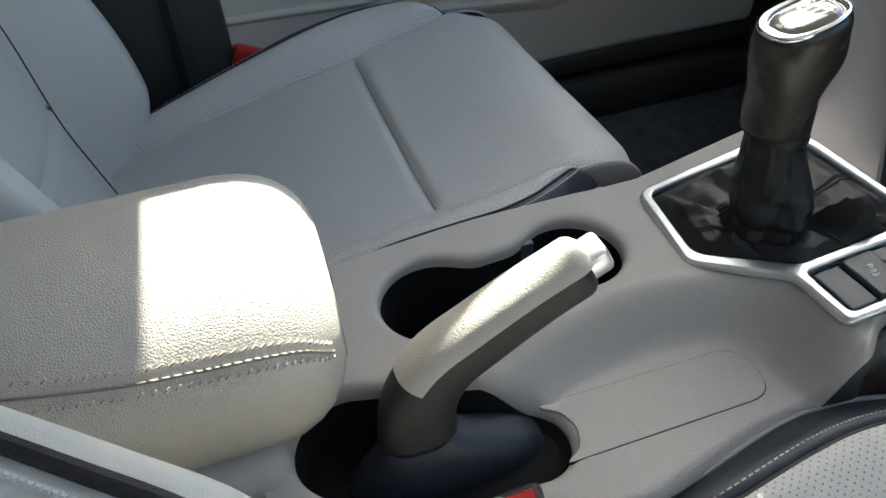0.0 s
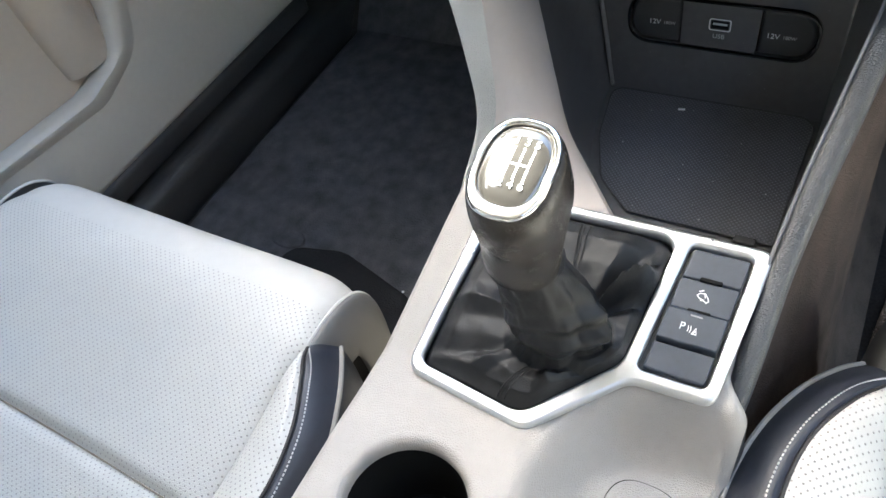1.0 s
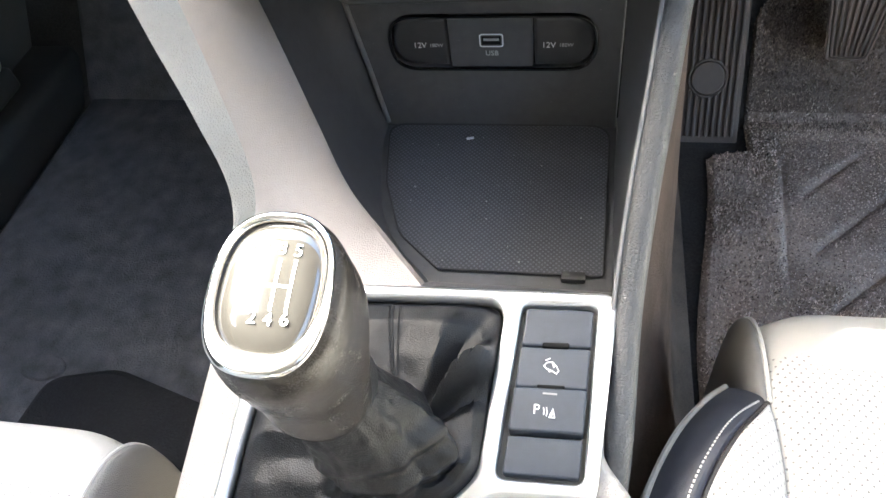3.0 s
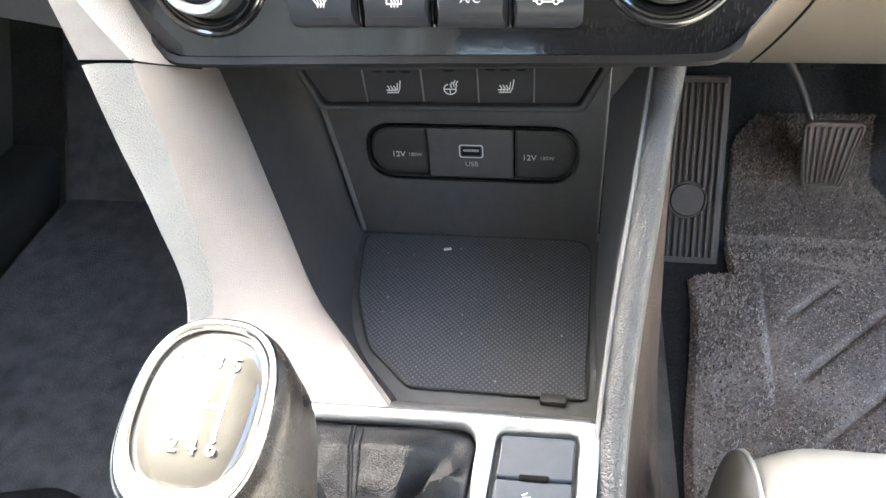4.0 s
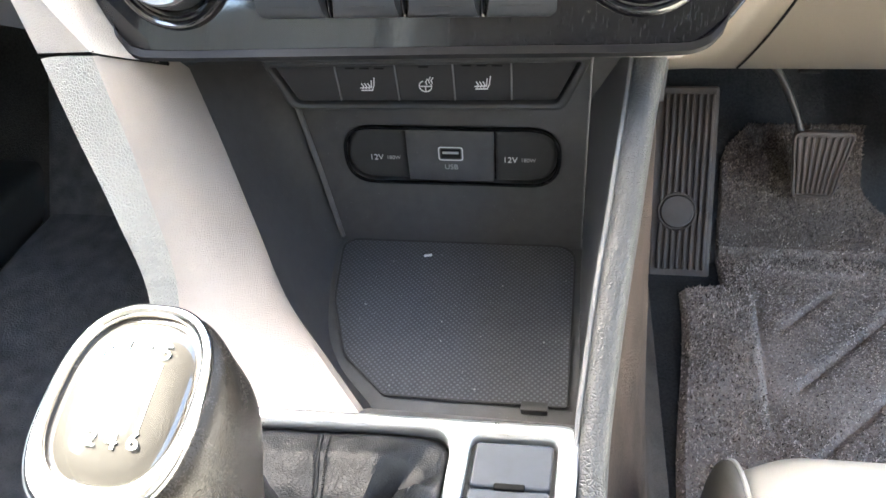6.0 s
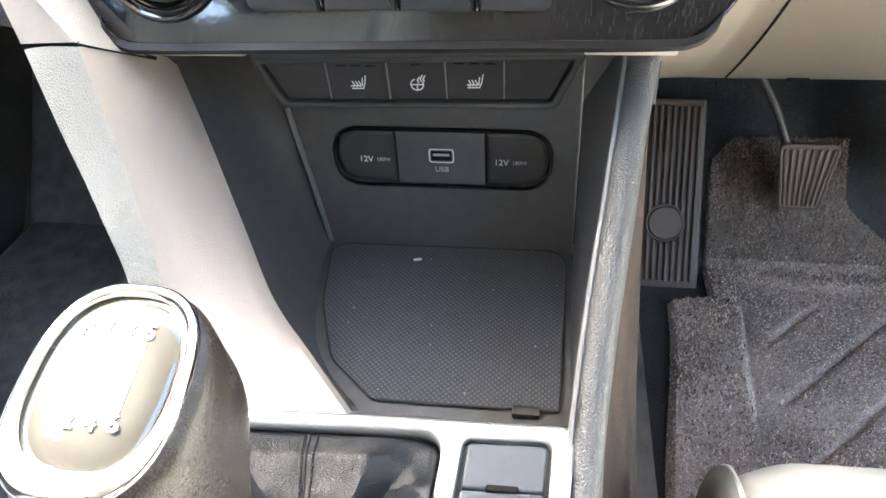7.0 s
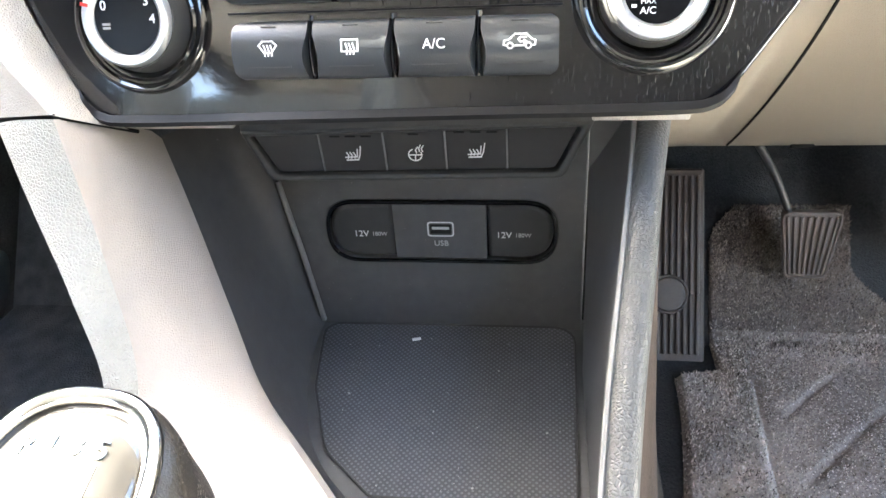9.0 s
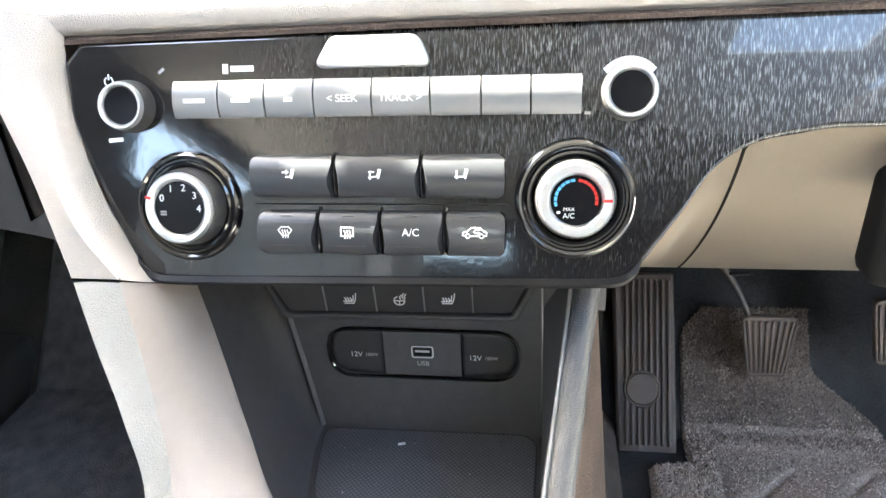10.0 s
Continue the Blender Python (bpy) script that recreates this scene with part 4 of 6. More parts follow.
# ---- armrest ----
def armrest():
    t = thing("armrest", "beige leather centre armrest with a stitched seam", "armrest", (-0.035, 0.2, 0.33))
    loops = []
    CX, CZ = -0.0375, 0.3875
    ys = [-0.12, 0.0, 0.1, 0.2, 0.28, 0.32, 0.345, 0.362, 0.374, 0.383, 0.3895, 0.394, 0.3965, 0.3975]
    ring = []
    for y in ys:
        q = max(0.0, (y - 0.335) / 0.0626)
        k = max(0.05, 1 - min(1, q) ** 2.6) ** 0.5 if q < 1 else 0.05
        a, b = 0.088 * (0.45 + 0.55 * k), 0.0630 * (0.35 + 0.65 * k)
        row = []
        lower = oval(0, 0, a, b, 64, 2.7)
        for p, r in zip(oval(0, 0, a * 1.02, b, 64, 2.15), lower):
            p = p if p.y > 0 else r
            taper = 1 - 0.25 * max(0.0, -p.y / 0.062)
            top = 0.004 * (1 - (p.x / 0.085) ** 2) if p.y > 0 else 0
            row.append((CX + p.x * (taper if p.x < 0 else 1 - 0.12 * max(0.0, -p.y / 0.062)), y, CZ + p.y * (1.0 if p.y > 0 else 1.32) + top))
        loops.append(row)
    pad = part("pad", loft(loops), ARM_LEATHER, t)
    # seam along the driver's shoulder of the pad, with a row of stitches on each side
    def along(shift):
        out = []
        for l in loops[1:11]:
            y = l[0][1]
            z = float(np.interp(y, (0.1, 0.2, 0.25, 0.28, 0.32, 0.345, 0.362, 0.374, 0.383, 0.3895), (0.446, 0.4345, 0.4278, 0.4238, 0.4205, 0.4190, 0.4159, 0.4110, 0.4033, 0.395))) + shift * 0.75
            side = sorted((q[2], q[0]) for q in l if q[0] > CX)
            out.append(Vector((float(np.interp(z, [q[0] for q in side], [q[1] for q in side])) + 0.0004, y, z + 0.0003)))
        return [Vector(p) for p in curve_points(out, 110)]

    part("seam", tube(along(0), 0.0009, 6), KNEE, pad)
    for shift in (-0.0060, 0.0065):
        run, bits, gone = along(shift), [], 0.0
        for p, q in zip(run, run[1:]):
            gone += (q - p).length
            if gone > 0.0036 and p.y > 0.19:
                gone, d = 0.0, (q - p).normalized()
                bits.append(tube([p - d * 0.0013 + Vector((0.0002, 0, -0.0012)), p + Vector((0.0008, 0, 0.0006)), p + d * 0.0013 + Vector((0.0002, 0, 0.0014))], 0.00075, 5))
        part("stitching", joined(*bits), ARM_THREAD, pad, "beige thread")
    part("storage_box", block((-0.11, -0.12, 0.05), (0.06, 0.352, 0.345), 0.015, 4), BEIGE, t, "beige storage box under the armrest")
    part("latch", block((-0.062, 0.392, 0.347), (-0.034, 0.400, 0.389), 0.003), GAP, t, "black lid latch")


armrest()


# ---- storage pocket in front of the gear lever ----
INNER = [(-0.014, 0.797, 0.3515), (-0.043, 0.828, 0.356), (-0.074, 0.86, 0.366), (-0.096, 0.89, 0.391), (-0.119, 0.92, 0.432), (-0.136, 0.94, 0.464)]
CREASE = [(-0.121, 0.794, 0.353), (-0.1175, 0.838, 0.3815), (-0.1275, 0.862, 0.436), (-0.140, 0.88, 0.496)]
OUTER = [(-0.128, 0.790, 0.350), (-0.128, 0.83, 0.385), (-0.141, 0.85, 0.426), (-0.159, 0.87, 0.460), (-0.1725, 0.886, 0.4915)]


def strip():
    n = 40
    o, c, i = curve_points(OUTER, n), curve_points(CREASE, n), curve_points(INNER, n)
    inner_face = [[c[k] + (i[k] - c[k]) * q + np.array((0, -0.004, 0.004)) * math.sin(q * math.pi) for q in np.linspace(0, 1, 9)] + [i[k] + np.array((0.002, 0.004, -0.006))] for k in range(n + 1)]
    outer_face = [[o[k] + np.array((0.001, 0.03, -0.2 - 0.1 * k / n)), o[k] + np.array((-0.001, 0.004, -0.008))] + [o[k] + (c[k] - o[k]) * q + np.array((-0.0015, -0.0015, 0.0015)) * math.sin(q * math.pi) for q in np.linspace(0, 1, 7)] for k in range(n + 1)]
    part("side_strip_face", loft(inner_face, closed=False), STRUT, console, "smooth beige face of the console strut")
    part("side_strip_edge", loft(outer_face, closed=False), BEIGE_GRAIN, console, "grained beige edge of the console strut")
    # surround that carries on above the seam, beside the climate panel
    t = thing("dash_surround", "beige plastic surround beside the climate panel", "dashboard trim", (-0.19, 0.92, 0.5))
    o2 = curve_points([(-0.1735, 0.887, 0.494), (-0.186, 0.900, 0.520), (-0.200, 0.914, 0.548), (-0.220, 0.930, 0.588), (-0.236, 0.945, 0.625)], n)
    m2 = curve_points([(-0.1405, 0.880, 0.498), (-0.164, 0.891, 0.523), (-0.180, 0.905, 0.553), (-0.196, 0.925, 0.59), (-0.200, 0.94, 0.63)], n)
    i2 = curve_points([(-0.130, 0.918, 0.474), (-0.153, 0.914, 0.512), (-0.168, 0.924, 0.547), (-0.178, 0.938, 0.580), (-0.178, 0.95, 0.62)], n)
    rows = [[o2[k] + np.array((0, 0.15, -0.02))] + [o2[k] + (m2[k] - o2[k]) * q for q in np.linspace(0, 1, 6)] + [m2[k] + (i2[k] - m2[k]) * q + np.array((0.0015, -0.003, 0.001)) * math.sin(q * math.pi) for q in np.linspace(0.15, 1, 8)] for k in range(n + 1)]
    part("side_panel", loft(rows, closed=False), BEIGE, t)
    part("seam", tube([p + np.array((0, 0.0015, -0.0012)) for p in [o2[0], m2[0], (m2[0] + i2[0]) / 2, i2[0]]], 0.0011, 6), GAP, t)
    # thin beige ledge under the panel
    part("ledge", block((-0.138, 0.930, 0.4690), (-0.0865, 0.950, 0.4742), 0.0012), BEIGE, t)
    part("ledge", block((0.084, 0.930, 0.4712), (0.127, 0.950, 0.4766), 0.0012), BEIGE, t)


strip()


def pocket():
    n = 40
    up = curve_points([np.array(p) + np.array((0.002, 0.004, -0.005)) for p in INNER], n)
    low = curve_points([(-0.012, 0.812, 0.303), (-0.026, 0.838, 0.303), (-0.055, 0.870, 0.303), (-0.072, 0.91, 0.303), (-0.081, 0.985, 0.303), (-0.094, 0.987, 0.41), (-0.0975, 0.9865, 0.455)], n)
    rows = [[up[k] + (low[k] - up[k]) * q + np.array((-0.006, 0.002, 0)) * math.sin(q * math.pi) for q in np.linspace(0, 1, 13)] for k in range(n + 1)]
    part("pocket_side", loft(rows, closed=False), DEEP_PLASTIC, console)
    rows = [[Vector((0.086 + 0.021 * k / 12, 0.790 + 0.165 * k / 12, 0.371 + 0.10 * k / 12)).lerp(Vector((0.0885, 0.815 + 0.172 * k / 12, 0.303 + 0.115 * step(0.75, 1, k / 12))), q) for q in np.linspace(0, 1, 9)] for k in range(13)]
    part("pocket_side", loft(rows, closed=False), DEEP_PLASTIC, console)
    part("pocket_floor", block((-0.10, 0.800, 0.293), (0.095, 0.995, 0.3035), 0.001), DEEP_PLASTIC, console)
    part("pocket_lip", sheet(lambda u, v: Vector((-0.020 + 0.108 * u, 0.7935, 0.358)).lerp(Vector((-0.012 + 0.10 * u, 0.822, 0.3035)), v) + Vector((0, 0.008, 0.004)) * math.sin(v * math.pi), 12, 10), DEEP_PLASTIC, console)
    wall = frame_at((0, 0.985, 0.37), (1, 0, 0), (0, 0.03, 1))
    hole = rounded([(-0.0680, -0.0142), (0.0720, -0.0142), (0.0720, 0.0277), (-0.0680, 0.0277)], 0.0196, 8)
    plate_part("pocket_back", [[Vector(p) for p in ((-0.082, -0.067), (0.0895, -0.067), (0.088, 0.075), (-0.098, 0.075))], hole], 0.012, 0.0015, wall @ Matrix.Translation((0, 0, -0.012)), DEEP_PLASTIC, console)
    # Pale tube standing in for light caught along the pocket's corner.
    part("corner_edge", tube([(-0.0935, 0.9835, 0.412), (-0.0865, 0.9825, 0.36), (-0.0805, 0.9815, 0.308)], 0.0018, 8), EDGE_HIGHLIGHT, console)
    part("backing", block((-0.14, 1.003, 0.29), (0.13, 1.012, 0.49), 0), GAP, console)
    part("backing", block((-0.14, 0.990, 0.415), (0.13, 1.0, 0.49), 0), DEEP_PLASTIC, console)
    t = thing("tray_mat", "black textured rubber mat lying in the storage pocket", "mat", (0, 0.91, 0.3035))
    out = rounded([(-0.0795, 0.981), (0.0855, 0.983), (0.082, 0.8475), (-0.0215, 0.8465), (-0.052, 0.874), (-0.0705, 0.921)], [0.012, 0.016, 0.002, 0.006, 0.03, 0.05])
    plate_part("sheet", [out], 0.0022, 0.0008, Matrix.Translation((0, 0, 0.3036)), MAT_RUBBER, t)
    part("rim", tube([(p.x, p.y, 0.3058) for p in out] + [(out[0].x, out[0].y, 0.3058)], 0.0008, 6), BLACK_PLASTIC, t)
    part("tab", block((0.0565, 0.842, 0.3038), (0.0715, 0.8485, 0.3085), 0.0012), BLACK_PLASTIC, t)
    part("crumb", moved(block((-0.0028, -0.001, 0), (0.0028, 0.001, 0.0012), 0.0004), pose(-0.0155, 0.9665, 0.3058, 0, 0, 15)), WHITE, t, "white crumb on the mat")

    rng = random.Random(11)
    bits = []
    for _ in range(44):
        x, y = rng.uniform(-0.06, 0.08), 0.85 + 0.125 * rng.random() ** 1.4
        if x < -0.02 - (y - 0.85) * 0.9 and y < 0.92:
            continue
        r = 0.00014 + 0.00034 * rng.random() ** 3
        bits.append(moved(block((-r * rng.uniform(1, 3), -r, 0), (r, r, r), 0), pose(x, y, 0.3060, 0, 0, rng.uniform(0, 180))))
    tagged(part("dust", joined(*bits), DIM_PRINT, t, "specks of pale dust", False), kind="stuff")


pocket()


def side_bar():
    n = 40
    c = curve_points([(0.0865, 0.690, 0.309), (0.0895, 0.725, 0.333), (0.0935, 0.785, 0.364), (0.099, 0.835, 0.397), (0.1065, 0.885, 0.430), (0.1145, 0.945, 0.466), (0.116, 0.975, 0.483)], n)
    loops = []
    for k in range(n + 1):
        d = Vector(c[min(k + 1, n)] - c[max(k - 1, 0)]).normalized()
        a = d.cross(Vector((0, 0, 1))).normalized()
        b = a.cross(d)
        s = k / n
        slim = 0.0026 * step(1.0, 0.72, s) * step(0.05, 0.35, s)
        w = 0.0095 * (0.55 + 0.45 * step(0, 0.3, s)) + 0.0015 * s - slim
        loops.append([Vector(c[k]) + a * (p.x - slim) + b * (p.y - 0.008) for p in oval(0, 0, w, 0.013, 28, 2.6)])
    part("side_bar", loft(loops), BAR_LEATHER, console, "dark grey grained padded console bar")
    e = [p + np.array((-0.0098, 0.0, 0.0015)) for p in c[13:]]
    # Grey line that paints the highlight on the bar's inner edge.
    part("bar_edge", tube(e, 0.0013, 6), EDGE_HIGHLIGHT, console)
    rows = [[Vector(c[k]) + Vector((0.003, 0, -0.012)), Vector(c[k]) + Vector((0.008, 0, -0.06)), Vector((0.150, c[k][1] + 0.02, 0.12))] for k in range(0, n + 1, 4)]
    part("bar_skirt", loft(rows, closed=False), TUNNEL_CARPET, console)


side_bar()


# ---- power sockets ----
def sockets():
    t = thing("power_socket_panel", "black panel with two covered sockets and a USB port", "socket panel", (0, 1.0, 0.36))
    m = frame_at((0.0020, 0.9900, 0.3770), (1, 0, 0), (0, 0.03, 1)) @ Matrix.Diagonal((0.953, 0.953, 1, 1))
    out = rounded([(-0.073, -0.022), (0.073, -0.022), (0.073, 0.021), (-0.073, 0.021)], 0.020, 8)
    plate_part("recess", [out], 0.003, 0.0005, m @ Matrix.Translation((0, 0, -0.004)), GLOSS, t)
    part("recess_rim", moved(tube([(p.x, p.y, 0.006) for p in out] + [(out[0].x, out[0].y, 0.006)], 0.0014, 6), m), GLOSS, t)
    for x0, x1 in ((-0.0715, -0.0303), (0.0303, 0.0715)):
        left = x0 < 0
        rr = [0.0188, 0.002, 0.002, 0.0188] if left else [0.002, 0.0188, 0.0188, 0.002]
        o = rounded([(x0, -0.0198), (x1, -0.0198), (x1, 0.0193), (x0, 0.0193)], rr, 8)
        cover = plate_part("socket_cover", [o], 0.006, 0.003, m @ Matrix.Translation((0, 0, -0.001)), BLACK_PLASTIC, t)
        for txt, size, x, material in (("12V", 0.0062, -0.0515 if left else 0.0405, WHITE), ("180W", 0.0040, -0.0395 if left else 0.0525, PALE_PRINT)):
            settle("marking", words(txt, size, m @ Matrix.Translation((x, -0.0025, 0.0054))), material, cover)
    mid = plate_part("centre_plate", [rounded([(-0.0296, -0.0198), (0.0296, -0.0198), (0.0296, 0.0193), (-0.0296, 0.0193)], 0.001)], 0.006, 0.0006, m @ Matrix.Translation((0, 0, 0.0)), DEEP_PLASTIC, t)
    plate_part("port_frame", [rounded([(-0.0085, -0.0053), (0.0085, -0.0053), (0.0085, 0.0053), (-0.0085, 0.0053)], 0.0022), rounded([(-0.0076, -0.0045), (0.0076, -0.0045), (0.0076, 0.0045), (-0.0076, 0.0045)], 0.0016)], 0.0006, 0.0001, m @ Matrix.Translation((0.0005, 0.002, 0.0058)), WHITE, mid)
    part("port", moved(block((-0.0066, -0.0033, -0.002), (0.0066, 0.0033, 0.0003), 0), m @ Matrix.Translation((0.0005, 0.002, 0.006))), GAP, mid)
    part("contact", moved(block((-0.0055, 0.0, 0), (0.0055, 0.0018, 0.0005), 0), m @ Matrix.Translation((0.0005, 0.002, 0.0061))), SILVER, mid)
    settle("marking", words("USB", 0.0055, m @ Matrix.Translation((0.0005, -0.0085, 0.0062))), PALE_PRINT, mid)


sockets()


# ---- seat heater switches ----
def heat_icon(kind):
    if kind == "wheel":
        c = [Vector((0.0042 * math.cos(a), -0.0015 + 0.0042 * math.sin(a))) for a in [math.pi * 0.62 + i * math.pi * 1.5 / 14 for i in range(15)]]
        runs = [c, [(-0.004, -0.0015), (0.004, -0.0015)], [(0, -0.0015), (0, -0.0055)], [(0.001, 0.0), (0.0005, 0.002), (0.0018, 0.004)], [(0.003, 0.001), (0.0025, 0.003), (0.0038, 0.0055)], [(0.0048, 0.001), (0.0043, 0.003), (0.0056, 0.005)]]
        return runs
    runs = [[(0.0055, 0.0055), (0.0045, -0.0005), (0.0030, -0.004), (-0.0045, -0.0042)], [(0.0032, 0.0035), (0.0026, -0.0018), (-0.005, -0.0022)]]
    runs += [[(x, -0.0028), (x + 0.0006, -0.0008), (x - 0.0004, 0.0012)] for x in (-0.0035, -0.0013, 0.0009)]
    return runs


def heater_row():
    t = thing("heater_switch_row", "row of black seat heater switches under the climate panel", "switches", (0, 0.95, 0.437))
    m = frame_at((0, 0.9445, 0.450), (1, 0, 0), (0, -0.10, 1))
    out = [(-0.079, -0.0165), (0.073, -0.0145), (0.0865, 0.0185), (-0.0895, 0.0145)]
    inn = [(-0.0755, -0.0125), (0.0695, -0.0105), (0.0805, 0.0145), (-0.0845, 0.0105)]
    plate_part("bezel", [rounded(out, [0.007, 0.007, 0.002, 0.002]), rounded(inn, [0.005, 0.005, 0.001, 0.001])], 0.010, 0.0018, m @ Matrix.Translation((0, 0, -0.006)), BLACK_PLASTIC, t)
    plate_part("housing", [rounded(out, 0.004)], 0.04, 0.001, m @ Matrix.Translation((0, 0, -0.044)), BLACK_PLASTIC, t)
    part("hood", moved(block((-0.0885, 0.0125, -0.03), (0.0865, 0.0345, 0.0035), 0.002), m @ pose(0, 0.001, 0, 0, 0, 1.0)), BLACK_PLASTIC, t)
    cuts = [-0.0835, -0.0495, -0.0165, 0.0145, 0.0450, 0.0795]
    for k in range(5):
        a, b = cuts[k] + 0.0004, cuts[k + 1] - 0.0004
        y0, y1 = -0.0120 + 0.0005 * k, 0.0102 + 0.001 * k
        lo_a = a + (0.009 if k == 0 else 0)
        lo_b = b - (0.0105 if k == 4 else 0)
        btn = plate_part("switch" if 0 < k < 4 else "blank", [rounded([(lo_a, y0), (lo_b, y0 + 0.0004), (b, y1 + 0.0004), (a, y1)], [0.004 if k == 0 else 0.0006, 0.004 if k == 4 else 0.0006, 0.0006, 0.0006])], 0.004, 0.0006, m @ Matrix.Translation((0, 0, -0.003)), KEY_BLACK, t)
        if k:
            # Thin pale strip painted as the highlight between two keys.
            part("divider", moved(block((cuts[k] - 0.0004, y0, -0.001), (cuts[k] + 0.0003, y1, 0.0012), 0), m), EDGE_HIGHLIGHT, t)
        if 0 < k < 4:
            cx, cy = (a + b) / 2, (y0 + y1) / 2 - 0.001
            part("icon", strokes([[Vector(q) * 0.8 for q in run] for run in heat_icon("wheel" if k == 2 else "seat")], 0.0006, m @ Matrix.Translation((cx, cy, 0.001))), WHITE, btn)
            part("lamps", strokes([[(cx + d - 0.0022, y1 - 0.002), (cx + d + 0.0022, y1 - 0.002)] for d in ((-0.008, 0, 0.008) if k != 2 else (0,))], 0.0008, m @ Matrix.Translation((0, 0, 0.001))), GAP, btn)


heater_row()


# ---- climate and audio panel ----
HV = frame_at((0, 0.912, 0.514), (1, 0, 0), (0, 0.35, 1))


def hw(z):
    return (z - 0.514) * 1.0595


def climate_panel():
    t = thing("climate_panel", "glossy black climate and audio panel with silver-ringed knobs", "control panel", (0, 0.92, 0.48))
    pts = [(-0.168, 0.611), (-0.179, 0.600), (-0.177, 0.572), (-0.167, 0.546), (-0.155, 0.517), (-0.1435, 0.495), (-0.130, 0.4845), (0.125, 0.4875), (0.1385, 0.498), (0.157, 0.523), (0.173, 0.547), (0.192, 0.5575), (0.226, 0.563), (0.42, 0.566), (0.42, 0.6145), (0.25, 0.6155)]
    out = rounded([(x, hw(z)) for x, z in pts], [0.006, 0.006, 0.04, 0.06, 0.05, 0.03, 0.012, 0.012, 0.03, 0.06, 0.05, 0.05, 0.06, 0.006, 0.006, 0.02], 8)
    fascia = plate_part("fascia", [out], 0.012, 0.003, HV @ Matrix.Translation((0, 0, -0.0115)), DUST_GLINT, t, "glossy black fascia with dust, fine scratches and their painted glint")
    # lip that curls under the fascia
    rows = []
    rim = [p for p in curve_points([(-0.1445, 0.4985), (-0.1405, 0.4925), (-0.133, 0.4862), (-0.115, 0.4846), (-0.04, 0.4855), (0.04, 0.4865), (0.11, 0.4873), (0.1285, 0.4892), (0.1365, 0.496), (0.1405, 0.502)], 60)]
    for x, z in rim:
        y, end = 0.912 + 0.35 * (z - 0.514), step(0.10, 0.148, abs(x))
        back = 0.4812 + 0.0012 * (x + 0.14) / 0.28 + (z - 0.485) * 0.75
        e = step(0.074, 0.090, abs(x))
        fade = min(1.0, len(rows) / 7, (60 - len(rows)) / 7)
        start = Vector((x, y + 0.003, z + 0.004))
        rows.append([start.lerp(Vector(q), fade) for q in [(x, y - 0.0005, z + 0.004), (x, y - 0.0032, z + 0.0015), (x, y - 0.0028, z - 0.0006), (x * (1 - 0.01 * end), y + 0.003, z - 0.0022 * (1 - 0.75 * e)), (x * (1 - 0.03 * end), y + 0.018 - 0.010 * e, z - 0.0030 * (1 - 0.8 * e)), (x * (1 - 0.06 * end), 0.944 - 0.028 * e, back * (1 - e) + (z - 0.001) * e)]])
    part("lower_lip", loft(rows, closed=False), LIP_GLOSS, t)

    def knob(cx, z, r_ring, r_outer, high, label, big, inner=0.77):
        cy = hw(z)
        if big:
            bez = part("bezel", moved(loft([[Vector((cx + r * math.cos(a), cy + r * math.sin(a), h)) for a in [2 * math.pi * i / 56 for i in range(56)]] for r, h in ((r_outer * 1.02, -0.0005), (r_outer, 0.0022), (r_outer * 0.965, 0.0042), (r_outer * 0.925, 0.0048), (r_outer * 0.885, 0.0042), (r_outer * 0.86, 0.0026), (r_outer * 0.83, 0.0024), (r_outer * 0.79, 0.0034), (r_outer * 0.75, 0.0030), (r_outer * 0.70, 0.0005))]), HV), GLOSS, t, "ridged gloss black bezel")
        base = part("knob", moved(loft([[Vector((cx + (r + (0.0003 if i % 2 else 0) * (0.002 < h < high - 0.003)) * math.cos(2 * math.pi * i / 96), cy + (r + (0.0003 if i % 2 else 0) * (0.002 < h < high - 0.003)) * math.sin(2 * math.pi * i / 96), h)) for i in range(96)] for r, h in ((r_ring * 1.12, 0.0), (r_ring * 1.08, high * 0.4), (r_ring * 1.03, high - 0.002), (r_ring * 0.97, high - 0.002), (r_ring * 0.9, high - 0.006))]), HV), BLACK_PLASTIC, t, label)
        part("ring", moved(loft([[Vector((cx + r * math.cos(a), cy + r * math.sin(a), h)) for a in [2 * math.pi * i / 64 for i in range(64)]] for r, h in ((r_ring, high - 0.003), (r_ring, high - 0.0006), (r_ring * 0.95, high + 0.0012), (r_ring * (inner + 0.10), high + 0.0012), (r_ring * (inner + 0.02), high - 0.0004), (r_ring * inner, high - 0.003))], caps=False), HV), SILVER, base, "satin silver ring")
        plate_part("face", [oval(cx, cy, r_ring * (inner + 0.015), r_ring * (inner + 0.015))], 0.003, 0.0004, HV @ Matrix.Translation((0, 0, high - 0.0042)), LIP, base, "black dial face")
        return base, cy, high - 0.0011

    big_l, cl, hl = knob(-0.1085, 0.5255, 0.0194, 0.0305, 0.014, "fan speed knob", True, 0.73)
    for k, txt in enumerate("01234"):
        a = math.radians(152 - k * 38.5)
        settle("figure", words(txt, 0.0054, HV @ Matrix.Translation((-0.1085 + 0.0112 * math.cos(a), cl + 0.0112 * math.sin(a), hl))), WHITE, big_l)
    part("mark", strokes([[(-0.1085 - 0.0175, cl + 0.006), (-0.1085 - 0.0155, cl + 0.0055)]], 0.0014, HV @ Matrix.Translation((0, 0, hl + 0.0024))), RED, big_l)
